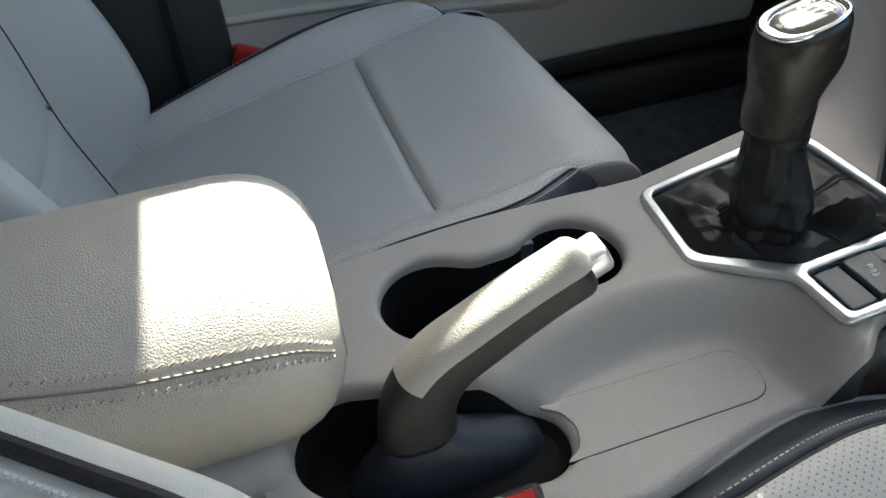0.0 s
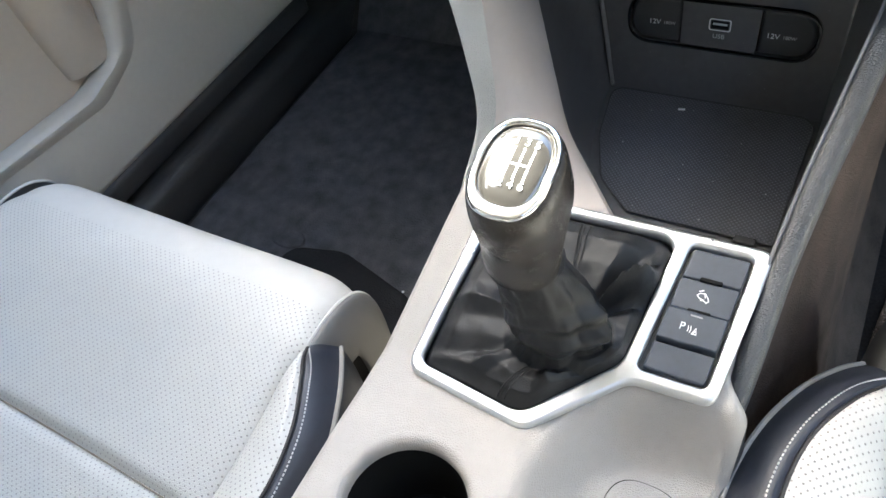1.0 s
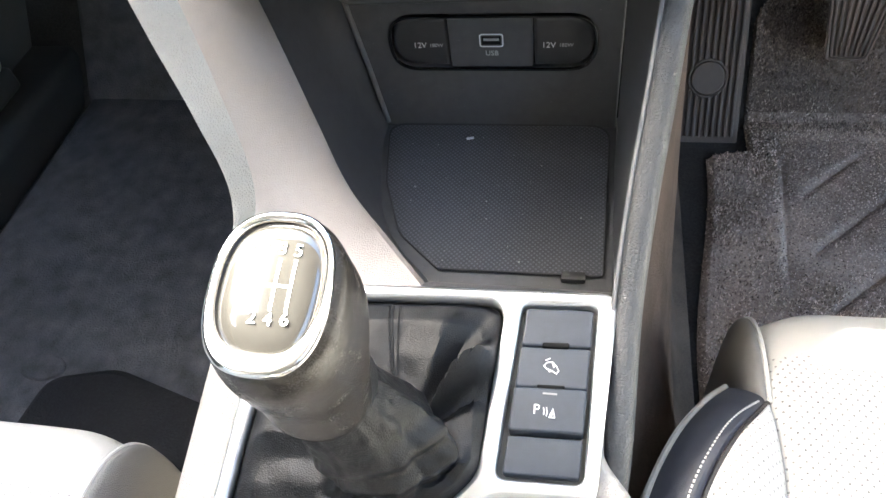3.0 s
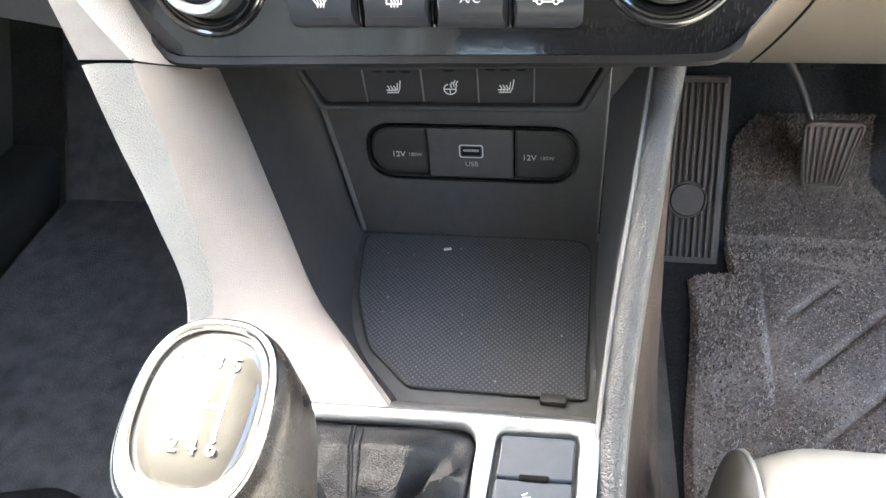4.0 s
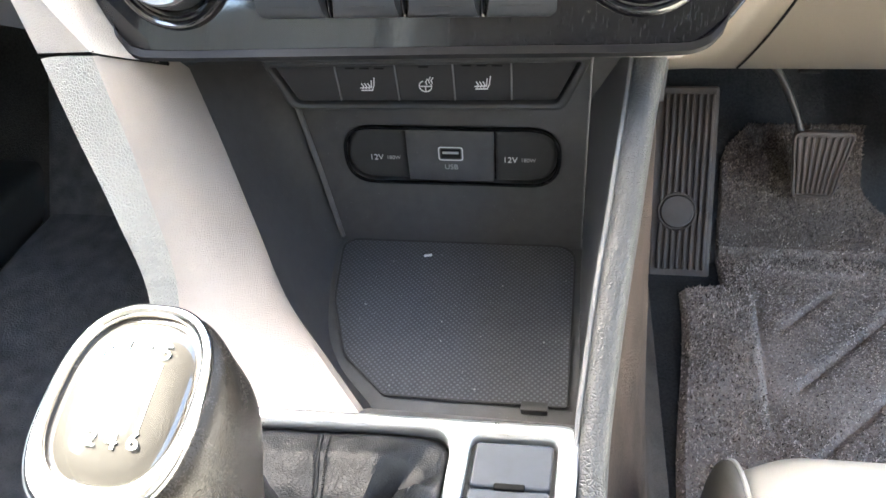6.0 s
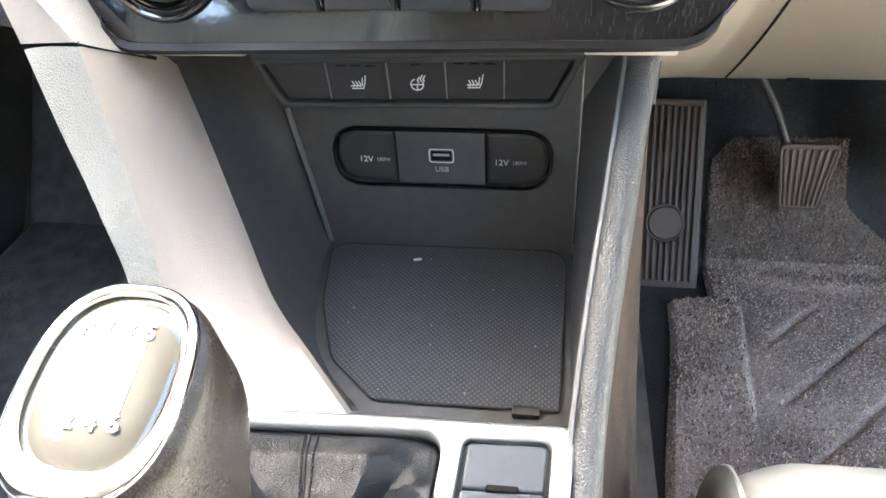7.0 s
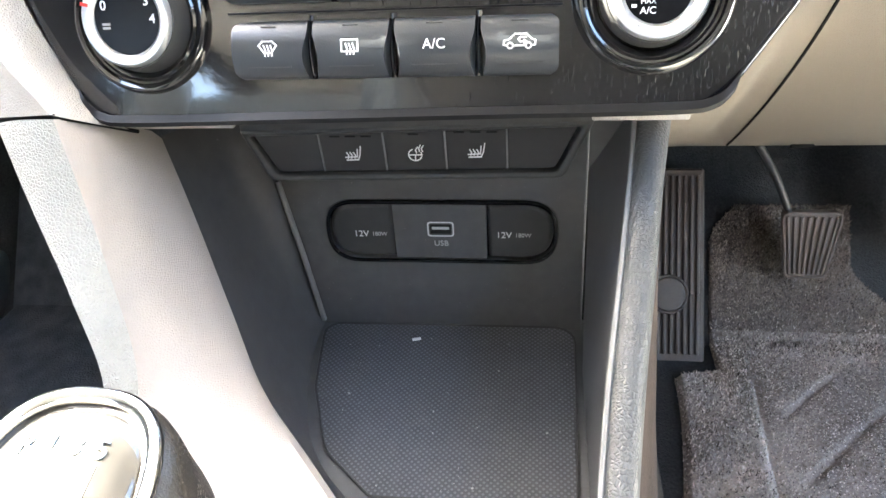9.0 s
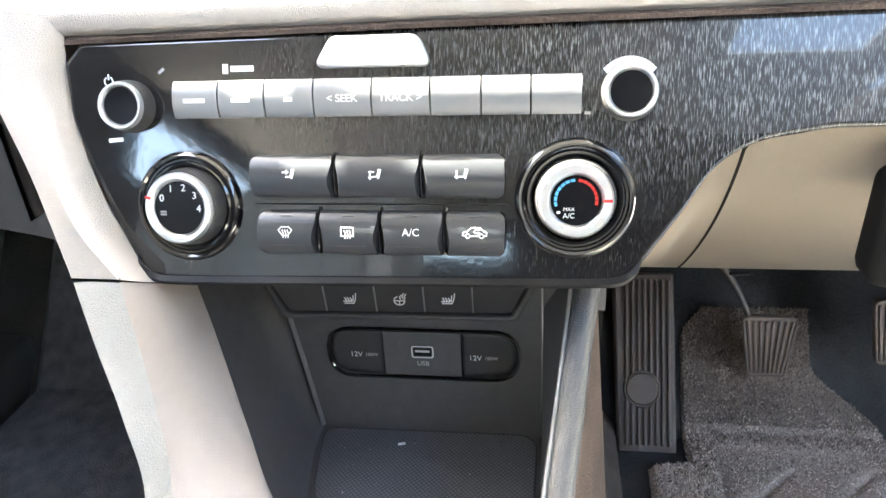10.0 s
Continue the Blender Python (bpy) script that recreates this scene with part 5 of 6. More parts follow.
    part("icon", strokes([[(-0.1085 - 0.0105, cl - 0.002), (-0.1085 - 0.008, cl - 0.002)], [(-0.1085 - 0.0105, cl - 0.0035), (-0.1085 - 0.008, cl - 0.0035)]], 0.0009, HV @ Matrix.Translation((0, 0, hl))), DIM_PRINT, big_l)
    big_r, cr, hr = knob(0.1035, 0.5302, 0.0187, 0.0310, 0.014, "temperature knob", True, 0.66)
    for material, a0, a1 in ((BLUE, 190, 100), (RED, 78, -6)):
        for k in range(7):
            a = math.radians(a0 + (a1 - a0) * k / 6)
            part("segment", moved(block((-0.0011, -0.0007, 0), (0.0011, 0.0007, 0.0003), 0), HV @ Matrix.Translation((0.1035 + 0.0102 * math.cos(a), cr + 0.0102 * math.sin(a), hr)) @ Matrix.Rotation(a + math.pi / 2, 4, "Z")), material, big_r)
    part("mark", strokes([[(0.1035 + 0.0138, cr), (0.1035 + 0.0170, cr)]], 0.0014, HV @ Matrix.Translation((0, 0, hr + 0.0024))), RED, big_r)
    settle("marking", words("MAX", 0.0026, HV @ Matrix.Translation((0.1000, cr - 0.0045, hr))), WHITE, big_r)
    settle("marking", words("A/C", 0.0036, HV @ Matrix.Translation((0.1000, cr - 0.0078, hr))), WHITE, big_r)
    part("dot", strokes([[(0.0945, cr - 0.006), (0.0952, cr - 0.006)]], 0.0011, HV @ Matrix.Translation((0, 0, hr))), WHITE, big_r)
    knob(-0.1395, 0.5775, 0.0128, 0, 0.012, "volume knob", False)
    knob(0.1290, 0.5805, 0.0128, 0, 0.012, "tuning knob", False)

    def keys(name, cuts, z0, z1, bow, gap, finish=BUTTON):
        made = []
        for a, b in zip(cuts, cuts[1:]):
            y0, y1 = hw(z0), hw(z1)
            ka, kb = a + gap, b - gap
            first, last = a == cuts[0], b == cuts[-1]

            def row_at(y, h):
                w = min(1.0, max(0.0, (y - y0) / (y1 - y0)))
                waist = (0.0022 * math.sin(math.pi * min(1.0, (w + 0.08) / 0.86)) ** 1.3 if gap > 0.001 else 0.0)
                turned = 0.0030 * (max(0.0, 1 - w / 0.14) ** 2 + max(0.0, (w - 0.86) / 0.14) ** 2) if gap > 0.001 else 0.0
                xa, xb = ka + (turned if first else waist), kb - (turned if last else waist)
                return [(xa + (xb - xa) * i / 6, y, h) for i in range(7)]
            rows = [row_at(y, h) for y, h in [(y0, -0.001), (y0, 0.0042)] + [(y0 + (y1 - y0) * w, 0.0042 + (0.0028 + bow) * math.sin(math.pi * w) ** 0.7) for w in (0.03, 0.07, 0.11, 0.16, 0.22, 0.30, 0.4, 0.5, 0.6, 0.7, 0.78, 0.84, 0.89, 0.93, 0.97)] + [(y1, 0.0042), (y1, -0.001)]]
            bm = loft(rows, closed=False)
            for side in (0, 6):
                bm.faces.new([bm.verts.new(r[side]) for r in rows])
            made.append(part(name, moved(bm, HV), finish, t))
        return made

    up = keys("airflow_key", [-0.0705, -0.0232, 0.0238, 0.0685], 0.5305, 0.5520, 0.0022, 0.0012)
    low = keys("climate_key", [-0.0675, -0.0330, 0.0010, 0.0358, 0.0688], 0.5015, 0.5235, 0.0022, 0.0012)
    audio = keys("audio_key", [-0.1125, -0.0862, -0.0602, -0.0332, -0.0018, 0.0290, 0.0552, 0.0803, 0.1060], 0.5710, 0.5895, 0.0, 0.0005, AUDIO_SHEEN)
    # spindle-shaped ribs between the keys
    for xs, z0, z1 in (((-0.0232, 0.0238), 0.5305, 0.5535), ((-0.0330, 0.0010, 0.0358), 0.5015, 0.5255)):
        for x in xs:
            rows = []
            for k in range(17):
                s = k / 16
                w = 0.0013 + 0.0024 * math.sin(math.pi * min(1.0, (s + 0.08) / 0.86)) ** 1.3
                y = hw(z0) + (hw(z1) - hw(z0)) * s
                f, top = 0.00025 + 0.0008 * math.sin(math.pi * min(1.0, (s + 0.1) / 0.9)), 0.0030 + 0.0045 * math.sin(math.pi * s) ** 0.5
                rows.append([(x - w, y, 0.0012), (x - f * 1.3, y, 0.0016), (x - f, y, top - 0.0008), (x, y, top), (x + f, y, top - 0.0008), (x + f * 1.3, y, 0.0016), (x + w, y, 0.0012)])
            part("divider", moved(loft(rows, closed=False), HV), GLOSS, t)
    part("trim_line", moved(block((-0.070, hw(0.5265), -0.001), (0.069, hw(0.5274), 0.0012), 0.0004), HV), LIP_GLOSS, t, "thin glossy line between the key rows")
    hk = HV @ Matrix.Translation((0, 0, 0.0093))
    yl = hw(0.5135)

    def icon(key, runs, x, y, w=0.0007):
        part("icon", strokes([[Vector(q) * 0.84 for q in run] for run in runs], w * 0.85, hk @ Matrix.Translation((x, y, 0))), WHITE, key)

    fan = [[(-0.0045, 0.001), (-0.0025, 0.003), (0.0025, 0.003), (0.0045, 0.001), (0.0018, -0.0025), (-0.0018, -0.0025), (-0.0045, 0.001)]] + [[(x, -0.0038), (x + 0.0004, -0.0015), (x - 0.0004, 0.001)] for x in (-0.0015, 0.0002, 0.0019)]
    icon(low[0], fan, -0.0505, yl)
    icon(low[1], [[(-0.004, -0.0025), (-0.004, 0.003), (0.004, 0.003), (0.004, -0.0025), (-0.004, -0.0025)]] + fan[1:], -0.0160, yl)
    settle("marking", words("A/C", 0.0056, hk @ Matrix.Translation((0.0184, yl, 0.0))), WHITE, low[2])
    wheel = lambda cx: [(cx + 0.0013 * math.cos(w), -0.0016 + 0.0013 * math.sin(w)) for w in np.linspace(0, 2 * math.pi, 13)]
    icon(low[3], [[(-0.0030, -0.0016), (0.0026, -0.0016)], [(-0.0058, -0.0016), (-0.0074, -0.0012), (-0.0072, 0.0006), (-0.0048, 0.0012), (-0.0022, 0.0036), (0.0032, 0.0036), (0.0056, 0.0014), (0.0074, 0.0006), (0.0072, -0.0014), (0.0056, -0.0016)], wheel(-0.0044), wheel(0.0041), [(0.0030, 0.0022), (0.0004, 0.0022), (-0.0006, 0.0012), (0.0004, 0.0002), (0.0030, 0.0002)], [(0.0022, 0.0008), (0.0031, 0.0002), (0.0022, -0.0005)]], 0.0523, yl)
    for k, x in enumerate((-0.0505, -0.0160, 0.0184, 0.0523)):
        part("groove", strokes([[(x - 0.009, hw(0.5062)), (x + 0.009, hw(0.5062))]], 0.00032, HV @ Matrix.Translation((0, 0, 0.0079))), BLACK_PLASTIC, low[k])
        part("lamp", strokes([[(x - 0.003, hw(0.5213)), (x + 0.003, hw(0.5213))]], 0.0005, HV @ Matrix.Translation((0, 0, 0.0066))), BLACK_PLASTIC, low[k])
    yu = hw(0.5425)
    back = [[(0.0022, 0.0034), (0.0014, 0.0004), (0.0008, -0.0018), (-0.0026, -0.0020)], [(0.0034, 0.0032), (0.0026, -0.0004), (0.0018, -0.0030)]]
    arrows = ([[(-0.0052, 0.0016), (-0.0014, 0.0016)], [(-0.0024, 0.0026), (-0.0014, 0.0016), (-0.0024, 0.0006)]], [[(-0.0052, 0.0018), (-0.0020, 0.0018)], [(-0.0046, 0.0002), (-0.0046, -0.0034)], [(-0.0054, -0.0024), (-0.0046, -0.0034), (-0.0038, -0.0024)]], [[(-0.0046, 0.0022), (-0.0046, -0.0030)], [(-0.0056, -0.0020), (-0.0046, -0.0030), (-0.0036, -0.0020)]])
    for key, x, arrow in zip(up, (-0.0468, 0.0004, 0.0462), arrows):
        icon(key, [[Vector(q) * 0.82 for q in run] for run in back + arrow], x, yu, 0.0010)
    ya = hw(0.5795)
    ha = HV @ Matrix.Translation((0, 0, 0.0071))
    for key, txt, x in ((audio[3], "< SEEK", -0.0175), (audio[4], "TRACK >", 0.0136)):
        settle("marking", words(txt, 0.0056, ha @ Matrix.Translation((x, ya, 0))), WHITE, key)
    for key, x, w in ((audio[0], -0.0993, 0.005), (audio[1], -0.0732, 0.004), (audio[2], -0.0467, 0.0012)):
        part("bar", strokes([[(x - w, ya), (x + w, ya)]], 0.0022, ha), WHITE, key)
    hp = HV @ Matrix.Translation((0, 0, 0.0007))
    part("print_bar", strokes([[(-0.079, hw(0.5955)), (-0.069, hw(0.5955))], [(-0.0835, hw(0.5945)), (-0.0835, hw(0.5965))]], 0.0030, hp), WHITE, fascia)
    part("power_icon", strokes([[(0.0025 * math.cos(a), 0.0025 * math.sin(a)) for a in [2.2 + i * 0.5 for i in range(11)]], [(0, 0.001), (0, 0.0035)]], 0.0007, hp @ Matrix.Translation((-0.152, hw(0.5905), 0))), WHITE, fascia)
    part("print_bar", strokes([[(-0.1535, hw(0.560)), (-0.147, hw(0.5605))]], 0.0022, hp), WHITE, fascia)
    part("print_bar", strokes([[(-0.1215, hw(0.5945)), (-0.1195, hw(0.5960))]], 0.0015, hp), DIM_PRINT, fascia)
    part("tuning_arc", strokes([[(0.1290 + 0.0150 * math.cos(a), hw(0.5805) + 0.0155 * math.sin(a)) for a in [math.radians(48 + i * 7) for i in range(13)]]], 0.0042, hp), WHITE, fascia)
    # Silver finish stands in for the white glint on this key.
    trap = rounded([(-0.034, hw(0.5945)), (0.030, hw(0.5945)), (0.0225, hw(0.6100)), (-0.0235, hw(0.6100))], [0.004, 0.004, 0.007, 0.007])
    plate_part("hazard_key", [trap], 0.006, 0.0015, HV @ Matrix.Translation((0, 0, -0.001)), SILVER, t, "trapezoid key in silver for its white reflection")
    part("gap_lamp", strokes([[(0.108, hw(0.5712)), (0.1095, hw(0.5712))]], 0.0015, hp), DIM_PRINT, fascia)


climate_panel()


# ---- dashboard ----
def dashboard():
    t = thing("dashboard", "beige dashboard above the climate panel", "dashboard", (0, 1.2, 0.6))
    prof = [(0.950, 0.6185), (0.946, 0.624), (0.948, 0.634), (0.965, 0.650), (1.02, 0.675), (1.15, 0.70), (1.62, 0.72)]
    part("top", sheet(lambda u, v: (lambda p: (-0.24 + 1.0 * u, p[0], p[1] - 0.0058 * max(0.0, 1 - 2 * u)))(curve_points(prof, 40)[round(v * 40)]), 20, 40), BEIGE, t)
    part("end_wall", loft([[(-0.238, y, z - 0.006), (-0.238, y, 0.50)] for y, z in curve_points(prof, 40)], closed=False), GLOVE_PLASTIC, t)
    # Brown strip that paints the shade line between fascia and dash top.
    part("shadow_strip", loft([[(x, 0.9445, z + 0.0005), (x, 0.9445, z + 0.0030), (x, 0.975, z + 0.007), (x, 0.975, z)] for x, z in ((-0.176, 0.6095), (0.02, 0.6128), (0.25, 0.6150), (0.76, 0.6150))]), TUNNEL_CARPET, t, "thin brown strip standing in for shade along the seam")
    part("end_cap", sheet(lambda u, v: Vector((-0.80 + 0.57 * u, 1.04 - 0.09 * u ** 3, 0.62 - 0.03 * v)), 20, 4), BEIGE, t)
    part("top", sheet(lambda u, v: Vector((-0.80 + 0.57 * u, 1.04 - 0.09 * u ** 3 + 0.6 * v, 0.62 + 0.08 * v)), 20, 8), BEIGE, t)
    part("passenger_face", sheet(lambda u, v: Vector((-0.80 + 0.60 * u, 1.06 - 0.09 * u ** 3 + 0.02 * v, 0.60 - 0.155 * v)), 20, 10), GLOVE_PLASTIC, t, "dark grey glovebox face")
    part("passenger_underside", sheet(lambda u, v: Vector((-0.80 + 0.66 * u, 1.08 - 0.09 * u ** 3 + 0.5 * v, 0.445 - 0.05 * v)), 20, 6), BLACK_PLASTIC, t)
    k = thing("knee_panel", "beige plastic panel under the steering column", "dashboard panel", (0.35, 1.1, 0.33))
    top = curve_points([(0.112, 0.935, 0.474), (0.130, 0.922, 0.489), (0.1415, 0.921, 0.502), (0.159, 0.926, 0.525), (0.174, 0.933, 0.548), (0.194, 0.938, 0.559), (0.226, 0.940, 0.5645), (0.32, 0.942, 0.567), (0.78, 0.945, 0.567)], 60)
    low = curve_points([(0.128, 1.175, 0.335), (0.145, 1.195, 0.331), (0.165, 1.198, 0.331), (0.185, 1.20, 0.331), (0.20, 1.20, 0.331), (0.225, 1.20, 0.331), (0.26, 1.20, 0.331), (0.36, 1.20, 0.331), (0.80, 1.20, 0.331)], 60)

    def on(kk, q):
        a, b = top[kk], low[kk]
        bulge = math.sin(q * math.pi) ** 0.8
        return a + (b - a) * q + np.array((0, -0.0275, 0.01)) * bulge

    rows = [[on(kk, q) for q in np.linspace(0, 1, 17)] + [low[kk] + np.array((0, 0.03, -0.004)), low[kk] + np.array((0, 0.2, 0.02))] for kk in range(61)]
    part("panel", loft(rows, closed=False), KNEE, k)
    part("seam", tube([on(int(37 - s), 0.02 + 0.97 * s) + np.array((0, -0.0004, 0.0004)) for s in np.linspace(0, 1, 24)], 0.0011, 6), GAP, k)
    part("screw_hole", moved(block((-0.008, -0.002, -0.002), (0.009, 0.0025, 0.0012), 0.001), Matrix.Translation((0.262, 1.152, 0.3535)) @ Matrix.Rotation(-0.6, 4, "X")), GAP, k)
    part("vent_slot", block((0.262, 0.93, 0.47), (0.33, 0.96, 0.535), 0.008, 3), GAP, k, "dark slot beside the steering column")


dashboard()


# ---- seats ----
# console-side outlines of a cushion, from rear to front corner: (half width, y, z)
INSET = [(0.176, 0.15), (0.178, 0.28), (0.180, 0.38), (0.183, 0.46), (0.187, 0.52), (0.191, 0.56), (0.194, 0.595), (0.1955, 0.625), (0.1975, 0.643), (0.2, 0.655)]
RIM = [(0.205, 0.15, 0.196), (0.222, 0.28, 0.238), (0.232, 0.38, 0.268), (0.238, 0.46, 0.290), (0.2445, 0.52, 0.301), (0.2463, 0.56, 0.305), (0.2395, 0.595, 0.308), (0.2235, 0.625, 0.3085), (0.2095, 0.643, 0.3035), (0.2005, 0.655, 0.2945)]
WELT = [(0.236, 0.15, 0.180), (0.247, 0.28, 0.225), (0.254, 0.38, 0.258), (0.262, 0.46, 0.284), (0.2735, 0.52, 0.288), (0.274, 0.558, 0.291), (0.2655, 0.597, 0.293), (0.250, 0.631, 0.292), (0.232, 0.656, 0.2865), (0.2175, 0.671, 0.279)]


def seat(name, cx, dy, label, back, full=1.0):
    t = thing(name, label, "car seat", (cx, 0.45 + dy, 0.02))
    line = [(0.17, 0.178), (0.30, 0.219), (0.41, 0.248), (0.52, 0.270), (0.60, 0.288), (0.655, 0.2985), (0.69, 0.2985), (0.715, 0.289), (0.731, 0.268), (0.736, 0.235), (0.733, 0.18), (0.725, 0.10)]
    N = 200
    P = curve_points(line, N)

    def spot(s, v, h):
        x = min(N, max(0.0, v * N))
        i = min(int(x), N - 1)
        p = P[i] + (P[i + 1] - P[i]) * (x - i)
        d = P[min(i + 2, N)] - P[max(i - 1, 0)]
        d = d / np.linalg.norm(d)
        q = p + np.array((-d[1], d[0])) * h
        return Vector((cx + s, q[0] + dy, q[1]))

    ys = np.array([p[0] for p in P[: int(N * 0.62)]])
    vy = lambda y: float(np.interp(y, ys, np.arange(len(ys)))) / N
    V0, VX, VC, M = 0.0, vy(0.520), vy(0.655), 80
    inset = curve_points(INSET, M)
    inset_y, inset_s = [p[1] for p in inset], [p[0] for p in inset]
    rim = [np.array((0.2 + (p[0] - 0.2) * full, p[1], p[2])) for p in curve_points(RIM, M)]
    welt = [np.array((0.2 + (p[0] - 0.2) * full, p[1], p[2])) for p in curve_points(WELT, M)]

    def wide(v):
        return float(np.interp(P[min(N, int(v * N))][0], inset_y, inset_s)) if v < VC else 0.2

    def groove(e, deep=0.006, w=0.007):
        return -deep * math.exp(-((e / w) ** 2))

    def centre(v0, v1):
        def f(u, v):
            vv = v0 + (v1 - v0) * v
            w = wide(vv)
            s = -w + 2 * w * u
            e = w - abs(s)
            h = -0.012 * (1 - (s / w) ** 2) * step(VC + 0.05, VX, vv) + groove(e, 0.0065, 0.005)
            h += groove((vv - VX) * 1.1, 0.007, 0.006) * step(0.0, 0.03, e)
            h += 0.0015 * noise.noise(Vector((s * 14, vv * 9, cx)))
            h -= 0.010 * step(0.05, 0.0, e) ** 2 * step(VC, VC + 0.12, vv)
            return spot(s, vv, h)
        return sheet(f, 90, 70)

    part("cushion_rear", centre(V0, VX), PERF, t)
    part("cushion_front", centre(VX, vy(0.687)), PERF, t)
    part("cushion_nose", centre(vy(0.687), 1.0), LEATHER, t)
    for sd in (-1, 1):
        def at(p, ds=0.0, dz=0.0, q=0.0):
            return Vector((cx + sd * (p[0] + ds), p[1] + dy, p[2] + dz))

        a_side = [spot(sd * inset[k][0], vy(inset[k][1]), -0.006) for k in range(M + 1)]
        rows = []
        for k in range(M + 1):
            a, b = a_side[k], at(rim[k])
            gap = min(1.0, (b - a).length / 0.04)
            rows.append([a.lerp(b, u) + Vector((0, 0, (0.011 * math.sin(math.pi * u ** 0.85) + 0.004 * u * u) * gap - 0.004 * gap * math.exp(-((1 - u) / 0.09) ** 2))) for u in np.linspace(0, 1, 22)])
        part("bolster", loft(rows, closed=False), PERF, t)
        rows = []
        for k in range(M + 1):
            a, b = at(rim[k]), at(welt[k])
            row = [a.lerp(b, u) + Vector((0, 0, 0.0045 * math.sin(math.pi * u ** 0.8) - 0.003 * math.exp(-(u / 0.1) ** 2))) for u in np.linspace(0, 1, 14)]
            row += [at(welt[k], 0.003, -0.008), at(welt[k], 0.004, -0.03), at(welt[k], 0.001, -0.09), at(welt[k], -0.008, -0.16)]
            rows.append(row)
        part("side_band", loft(rows, closed=False), BAND, t, "black leather side band")
        part("welt", tube([at(welt[k], 0.0008, 0.0004) for k in range(M + 1)], 0.0019, 7), WELT_SHEEN, t, "welt along the band, its grey standing in for sheen")
        for off, r in ((0.0006, 0.0016), (0.0042, 0.0013)):
            part("piping", tube([at(rim[k]).lerp(at(welt[k]), off / 0.026) + Vector((0, 0, -0.0006)) for k in range(M + 1)], r, 6), BLACK_LEATHER, t)
        run = curve_points([at(rim[k]).lerp(at(welt[k]), 0.30 * (1 - 0.5 * step(M - 14, M, k))) + Vector((0, 0, 0.0040)) for k in range(8, M - 1, 3)], 100)
        run = [Vector(p) for p in run]
        part("stitching", joined(*[tube([a.lerp(b, 0.0), a.lerp(b, 0.62)], 0.00065, 4) for a, b in zip(run, run[1:])]), THREAD, t, "white thread")
        # rounded cap that closes the front corner beside the nose; its grey paints the shade
        rows, low = [], []
        for k in range(61):
            vv = VC - 0.012 + (0.985 - VC) * k / 60
            row = [spot(sd * (0.200 + 0.013 * math.sin(u * math.pi / 2)), vv, -0.0050 - 0.042 * (1 - math.cos(u * math.pi / 2)) + 0.003 * math.sin(u * math.pi)) for u in np.linspace(0, 1, 16)]
            row += [Vector((row[-1].x - sd * dx, row[-1].y - 0.3 * dz, max(0.07, row[-1].z - dz))) for dx, dz in ((0.0005, 0.004), (0.001, 0.007), (0.002, 0.010))]
            rows.append(row)
            low.append([row[-1]] + [Vector((row[-1].x - sd * dx, row[-1].y - 0.3 * dz, max(0.06, row[-1].z - dz))) for dx, dz in ((0.002, 0.03), (0.010, 0.12))])
        part("front_side", loft(rows, closed=False), SHADED_CORNER, t, "corner cap in a grey that stands for shade")
        part("front_skirt", loft(low, closed=False), GAP, t)
        part("piping", tube([spot(sd * 0.1995, VC + (0.97 - VC) * k / 50, -0.0050) for k in range(51)], 0.0015, 6), LEATHER, t)
    part("seam", tube([spot(-0.178 + 0.356 * k / 40, VX, -0.0165 + 0.0115 * abs(2 * k / 40 - 1) ** 2) for k in range(41)], 0.0007, 6), KNEE, t)
    part("base", block((cx - 0.21, 0.15 + dy, 0.045), (cx + 0.21, 0.70 + dy, 0.15), 0.02, 3), BLACK_PLASTIC, t)
    part("side_cover", block((cx - 0.248, 0.10 + dy, 0.06), (cx - 0.215, 0.62 + dy, 0.17), 0.012, 3), BLACK_PLASTIC, t)
    part("side_cover", block((cx + 0.215, 0.10 + dy, 0.06), (cx + 0.248, 0.62 + dy, 0.17), 0.012, 3), BLACK_PLASTIC, t)
    if not back:
        return
    # reclined backrest: centre panel between two thick wings
    foot, up, out = Vector((cx, 0.190 + dy, 0.17)), Vector((0, -0.24, 0.97)).normalized(), Vector((0, 0.97, 0.24)).normalized()

    def bk(s, q, h):
        return foot + Vector((s, 0, 0)) + up * q + out * h

    def wing_h(s):
        a = abs(s)
        return 0.012 * math.cos(a / 0.15 * math.pi / 2) if a < 0.15 else 0.075 * step(0.15, 0.21, a) * step(0.275, 0.225, a) - 0.10 * step(0.235, 0.265, a)
    for lo, hi in ((0.0, 0.13), (0.13, 0.34), (0.34, 0.62)):
        part("back_panel", sheet(lambda u, v: bk(-0.155 + 0.31 * u, lo + (hi - lo) * v, wing_h(-0.155 + 0.31 * u) + groove(v * (hi - lo)) + groove((1 - v) * (hi - lo)) + groove(0.155 - abs(-0.155 + 0.31 * u))), 50, 30), LEATHER, t)
    for sd in (-1, 1):
        part("back_wing", sheet(lambda u, v: bk(sd * (0.155 + 0.11 * u), -0.03 + 0.68 * v, wing_h(0.155 + 0.11 * u) * (0.45 + 0.55 * step(0.0, 0.16, v)) * (1 + 0.22 * math.exp(-(((v - 0.26) / 0.16) ** 2))) + groove(u * 0.11, 0.008)), 36, 40), LEATHER, t)
        part("back_seam", tube([bk(sd * (0.150 - 0.05 * step(0.0, 0.6, abs(q - 0.25) / 0.25)), q, 0.012) for q in np.linspace(0.02, 0.6, 30)], 0.0010, 6), BLACK_LEATHER, t)
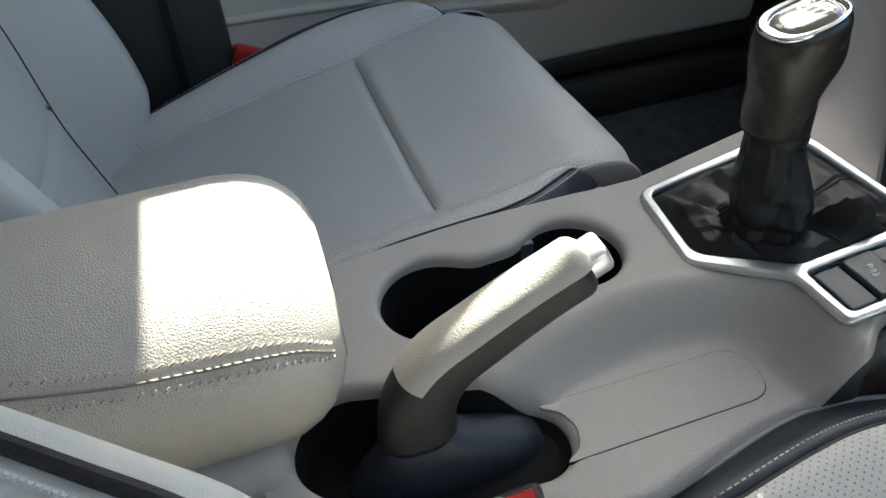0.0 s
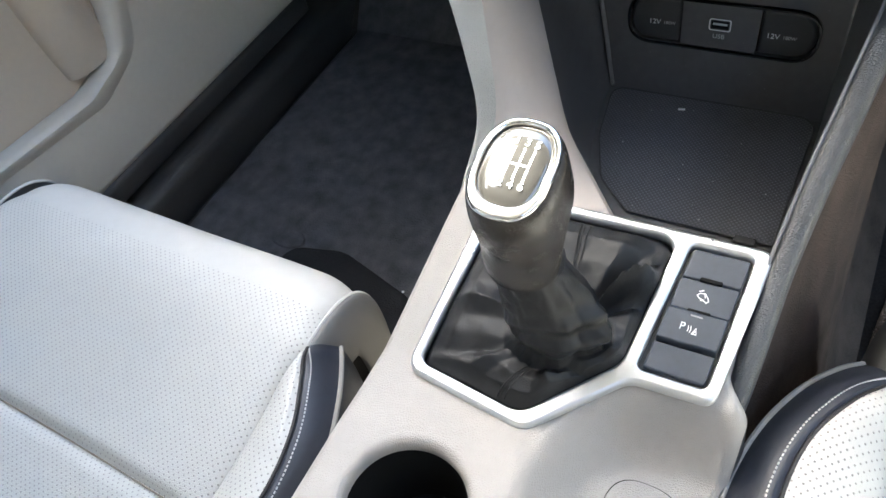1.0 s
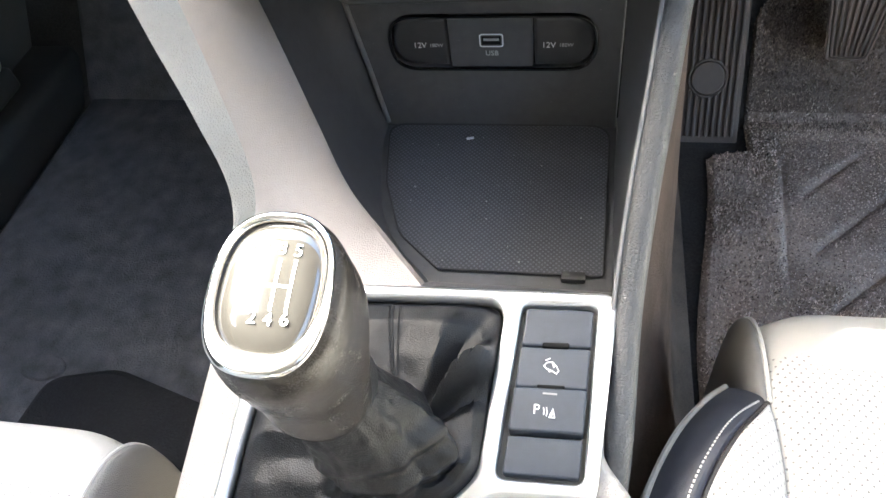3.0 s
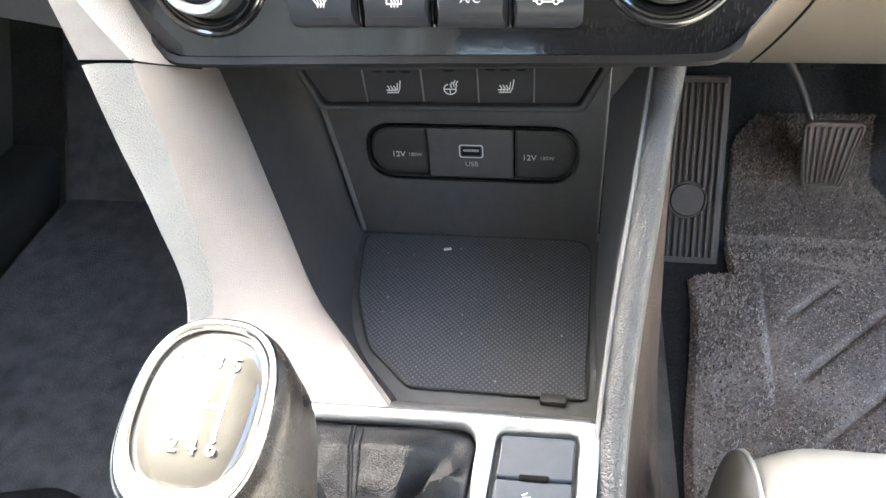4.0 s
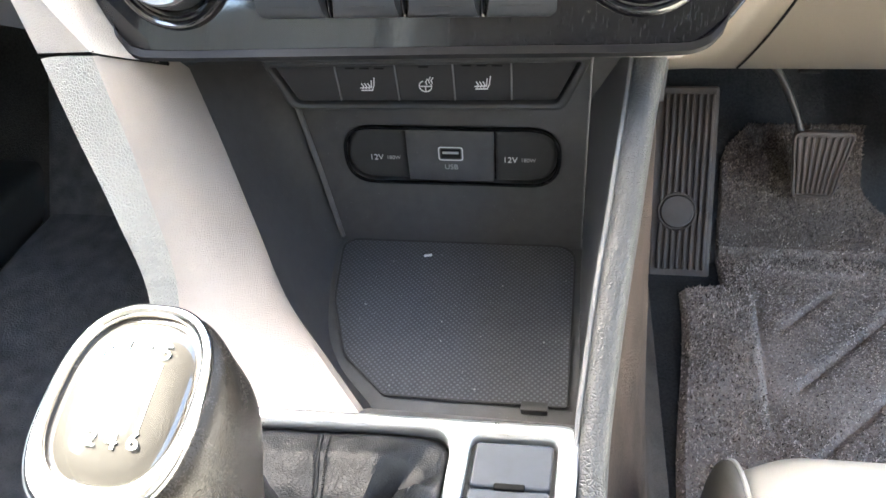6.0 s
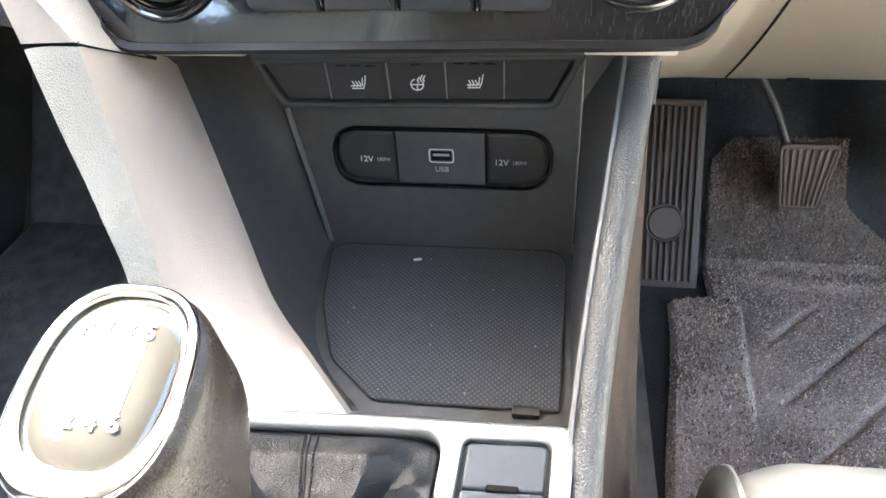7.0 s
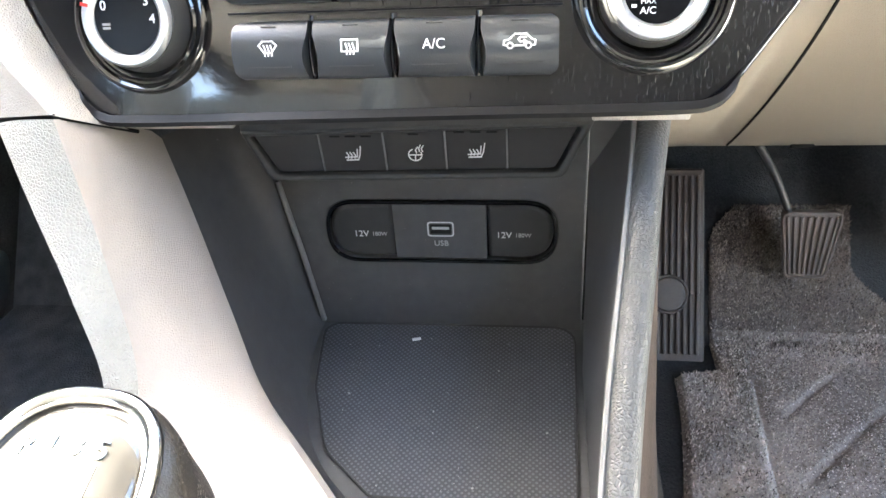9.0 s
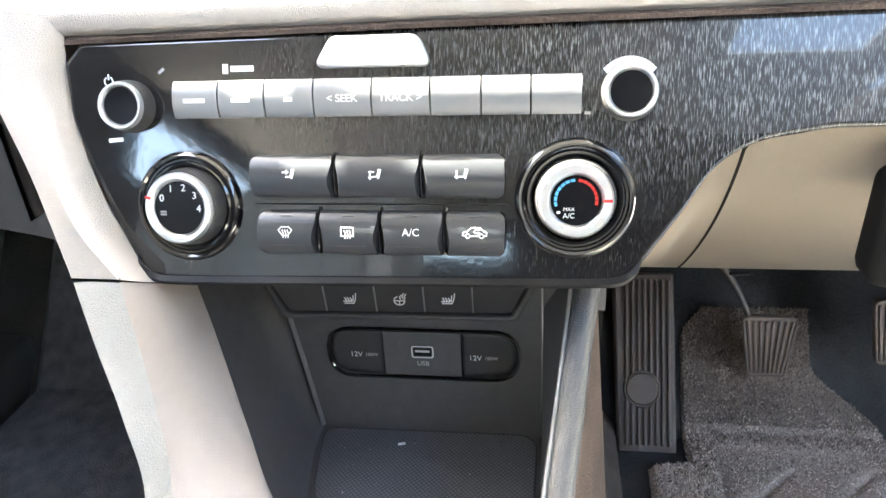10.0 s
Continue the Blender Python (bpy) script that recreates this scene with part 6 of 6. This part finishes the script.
    part("back_shell", moved(block((-0.25, -0.12, -0.02), (0.25, -0.04, 0.64), 0.03, 3), frame_at(foot, (1, 0, 0), out)), BLACK_PLASTIC, t)


seat("car_seat", -0.400, 0.0, "light grey perforated leather passenger seat with black side bands", True, 0.90)
seat("car_seat", 0.372, 0.122, "light grey perforated leather driver seat with black side bands", False)


def driver_back():
    t = thing("driver_seat_wing", "light leather wing of the driver backrest with black piping", "seat backrest", (0.15, 0.25, 0.3))
    line = curve_points([(0.06, 0.17, 0.535), (0.09, 0.24, 0.528), (0.124, 0.289, 0.52), (0.148, 0.322, 0.515), (0.169, 0.350, 0.51), (0.183, 0.362, 0.50), (0.205, 0.372, 0.47), (0.225, 0.378, 0.42)], 36)
    rows = [[(x - 0.004, y + 0.004, z - 0.14), (x - 0.006, y + 0.003, z - 0.04), (x - 0.003, y + 0.001, z - 0.01), (x + 0.003, y - 0.003, z), (x + 0.010, y - 0.0075, z + 0.0035), (x + 0.04, y - 0.034, z + 0.003), (x + 0.09, y - 0.08, z - 0.02)] for x, y, z in line]
    part("wing", loft(rows, closed=False), LEATHER, t)
    part("piping", tube([Vector(r[4]) + Vector((0, 0, 0.0005)) for r in rows], 0.003, 8), BLACK_LEATHER, t)
    bm = joined(*[tube([Vector(a[4]).lerp(Vector(b[4]), q) + Vector((0.006, -0.004, 0.0012)), Vector(a[4]).lerp(Vector(b[4]), q + 0.2) + Vector((0.006, -0.004, 0.0012))], 0.0008, 5) for a, b in zip(rows, rows[1:]) for q in (0.0, 0.33, 0.66)])
    part("stitching", bm, THREAD, t, "white thread")


driver_back()


# ---- passenger door and pillar ----
def passenger_door():
    t = thing("passenger_door", "beige door panel with a tan map pocket", "car door", (-0.75, 0.7, 0.12))
    m = frame_at((-0.745, 0, 0), (0, 1, 0), (0, 0, 1))
    outline = rounded([(0.36, 0.125), (1.28, 0.125), (1.28, 0.62), (0.36, 0.62)], 0.02)
    hole = rounded([(0.590, 0.300), (0.625, 0.262), (0.86, 0.245), (0.930, 0.262), (0.952, 0.315), (0.945, 0.44), (0.60, 0.44)], [0.03, 0.05, 0.05, 0.055, 0.05, 0.03, 0.03], 12)
    plate_part("panel", [outline, hole], 0.030, 0.012, m @ Matrix.Translation((0, 0, -0.004)), DOOR, t)
    plate_part("pocket", [rounded([(0.57, 0.23), (0.97, 0.23), (0.97, 0.46), (0.57, 0.46)], 0.01)], 0.004, 0.001, m @ Matrix.Translation((0, 0, -0.002)), TAN, t, "tan recess of the pocket")
    part("bottle_bulge", moved(loft([[(0.905 + r * math.cos(w), z, 0.002 + 0.55 * r * math.sin(w)) for w in np.linspace(0, math.pi, 15)] for r, z in ((0.036, 0.262), (0.040, 0.30), (0.041, 0.36), (0.041, 0.438))], closed=False), m), TAN, t, "rounded bottle holder in the pocket")
    # soft ledge that rolls out of the panel under the pocket
    rim = [Vector(p) for p in hole]
    c = sum(rim, Vector((0, 0))) / len(rim)
    rows = []
    for k in range(len(rim) + 1):
        p = rim[k % len(rim)]
        d = (p - c).normalized()
        rows.append([(p.x + d.x * w, p.y + d.y * w, h) for w, h in ((-0.002, 0.010), (-0.001, 0.022), (0.002, 0.029), (0.007, 0.0325), (0.014, 0.0325), (0.024, 0.029), (0.036, 0.0255))])
    part("pocket_rim", moved(loft(rows, closed=False), m), DOOR, t)
    part("ledge", moved(sheet(lambda u, v: (0.36 + 0.24 * u, 0.292 - 0.008 * u + 0.016 * (v - 0.5), 0.0245 + 0.006 * math.sin(math.pi * v)), 12, 8), m), DOOR, t)
    part("armrest", block((-0.735, 0.36, 0.44), (-0.665, 0.99, 0.50), 0.02, 4), DOOR, t)
    part("lower_edge", block((-0.75, 0.36, 0.095), (-0.715, 1.28, 0.13), 0.008, 3), BLACK_PLASTIC, t)


passenger_door()


def pillar():
    t = thing("door_pillar_trim", "black plastic pillar trim behind the passenger door", "trim", (-0.73, 0.15, 0.05))
    part("trim", block((-0.78, -0.3, 0.02), (-0.695, 0.372, 0.8), 0.02, 3), BLACK_PLASTIC, t)
    part("belt", tube([(-0.69, 0.30, 0.10), (-0.690, 0.31, 0.45), (-0.700, 0.28, 0.80)], 0.012, 6, up=(0, 1, 0)), BLACK_LEATHER, t)
    b = thing("belt_anchor", "red plastic belt anchor beside the passenger seat", "seat belt", (-0.71, 0.40, 0.24))
    part("cover", moved(block((-0.012, -0.035, -0.016), (0.012, 0.035, 0.016), 0.006), pose(-0.705, 0.402, 0.235, -25, 0, 0)), RED, b)


pillar()


def buckle(x, y, z, label):
    t = thing("seat_belt_buckle", label, "seat belt buckle", (x, y, z - 0.06))
    part("housing", moved(block((-0.013, -0.030, -0.07), (0.013, 0.030, 0.0), 0.005, 3), pose(x, y, z, 18, 20, 0)), BLACK_PLASTIC, t)
    part("press_button", moved(block((-0.0095, -0.026, -0.004), (0.0095, 0.026, 0.0025), 0.002), pose(x, y, z, 18, 20, 0)), RED, t, "red press button")


buckle(0.095, 0.456, 0.289, "seat belt buckle with a red button beside the driver seat")
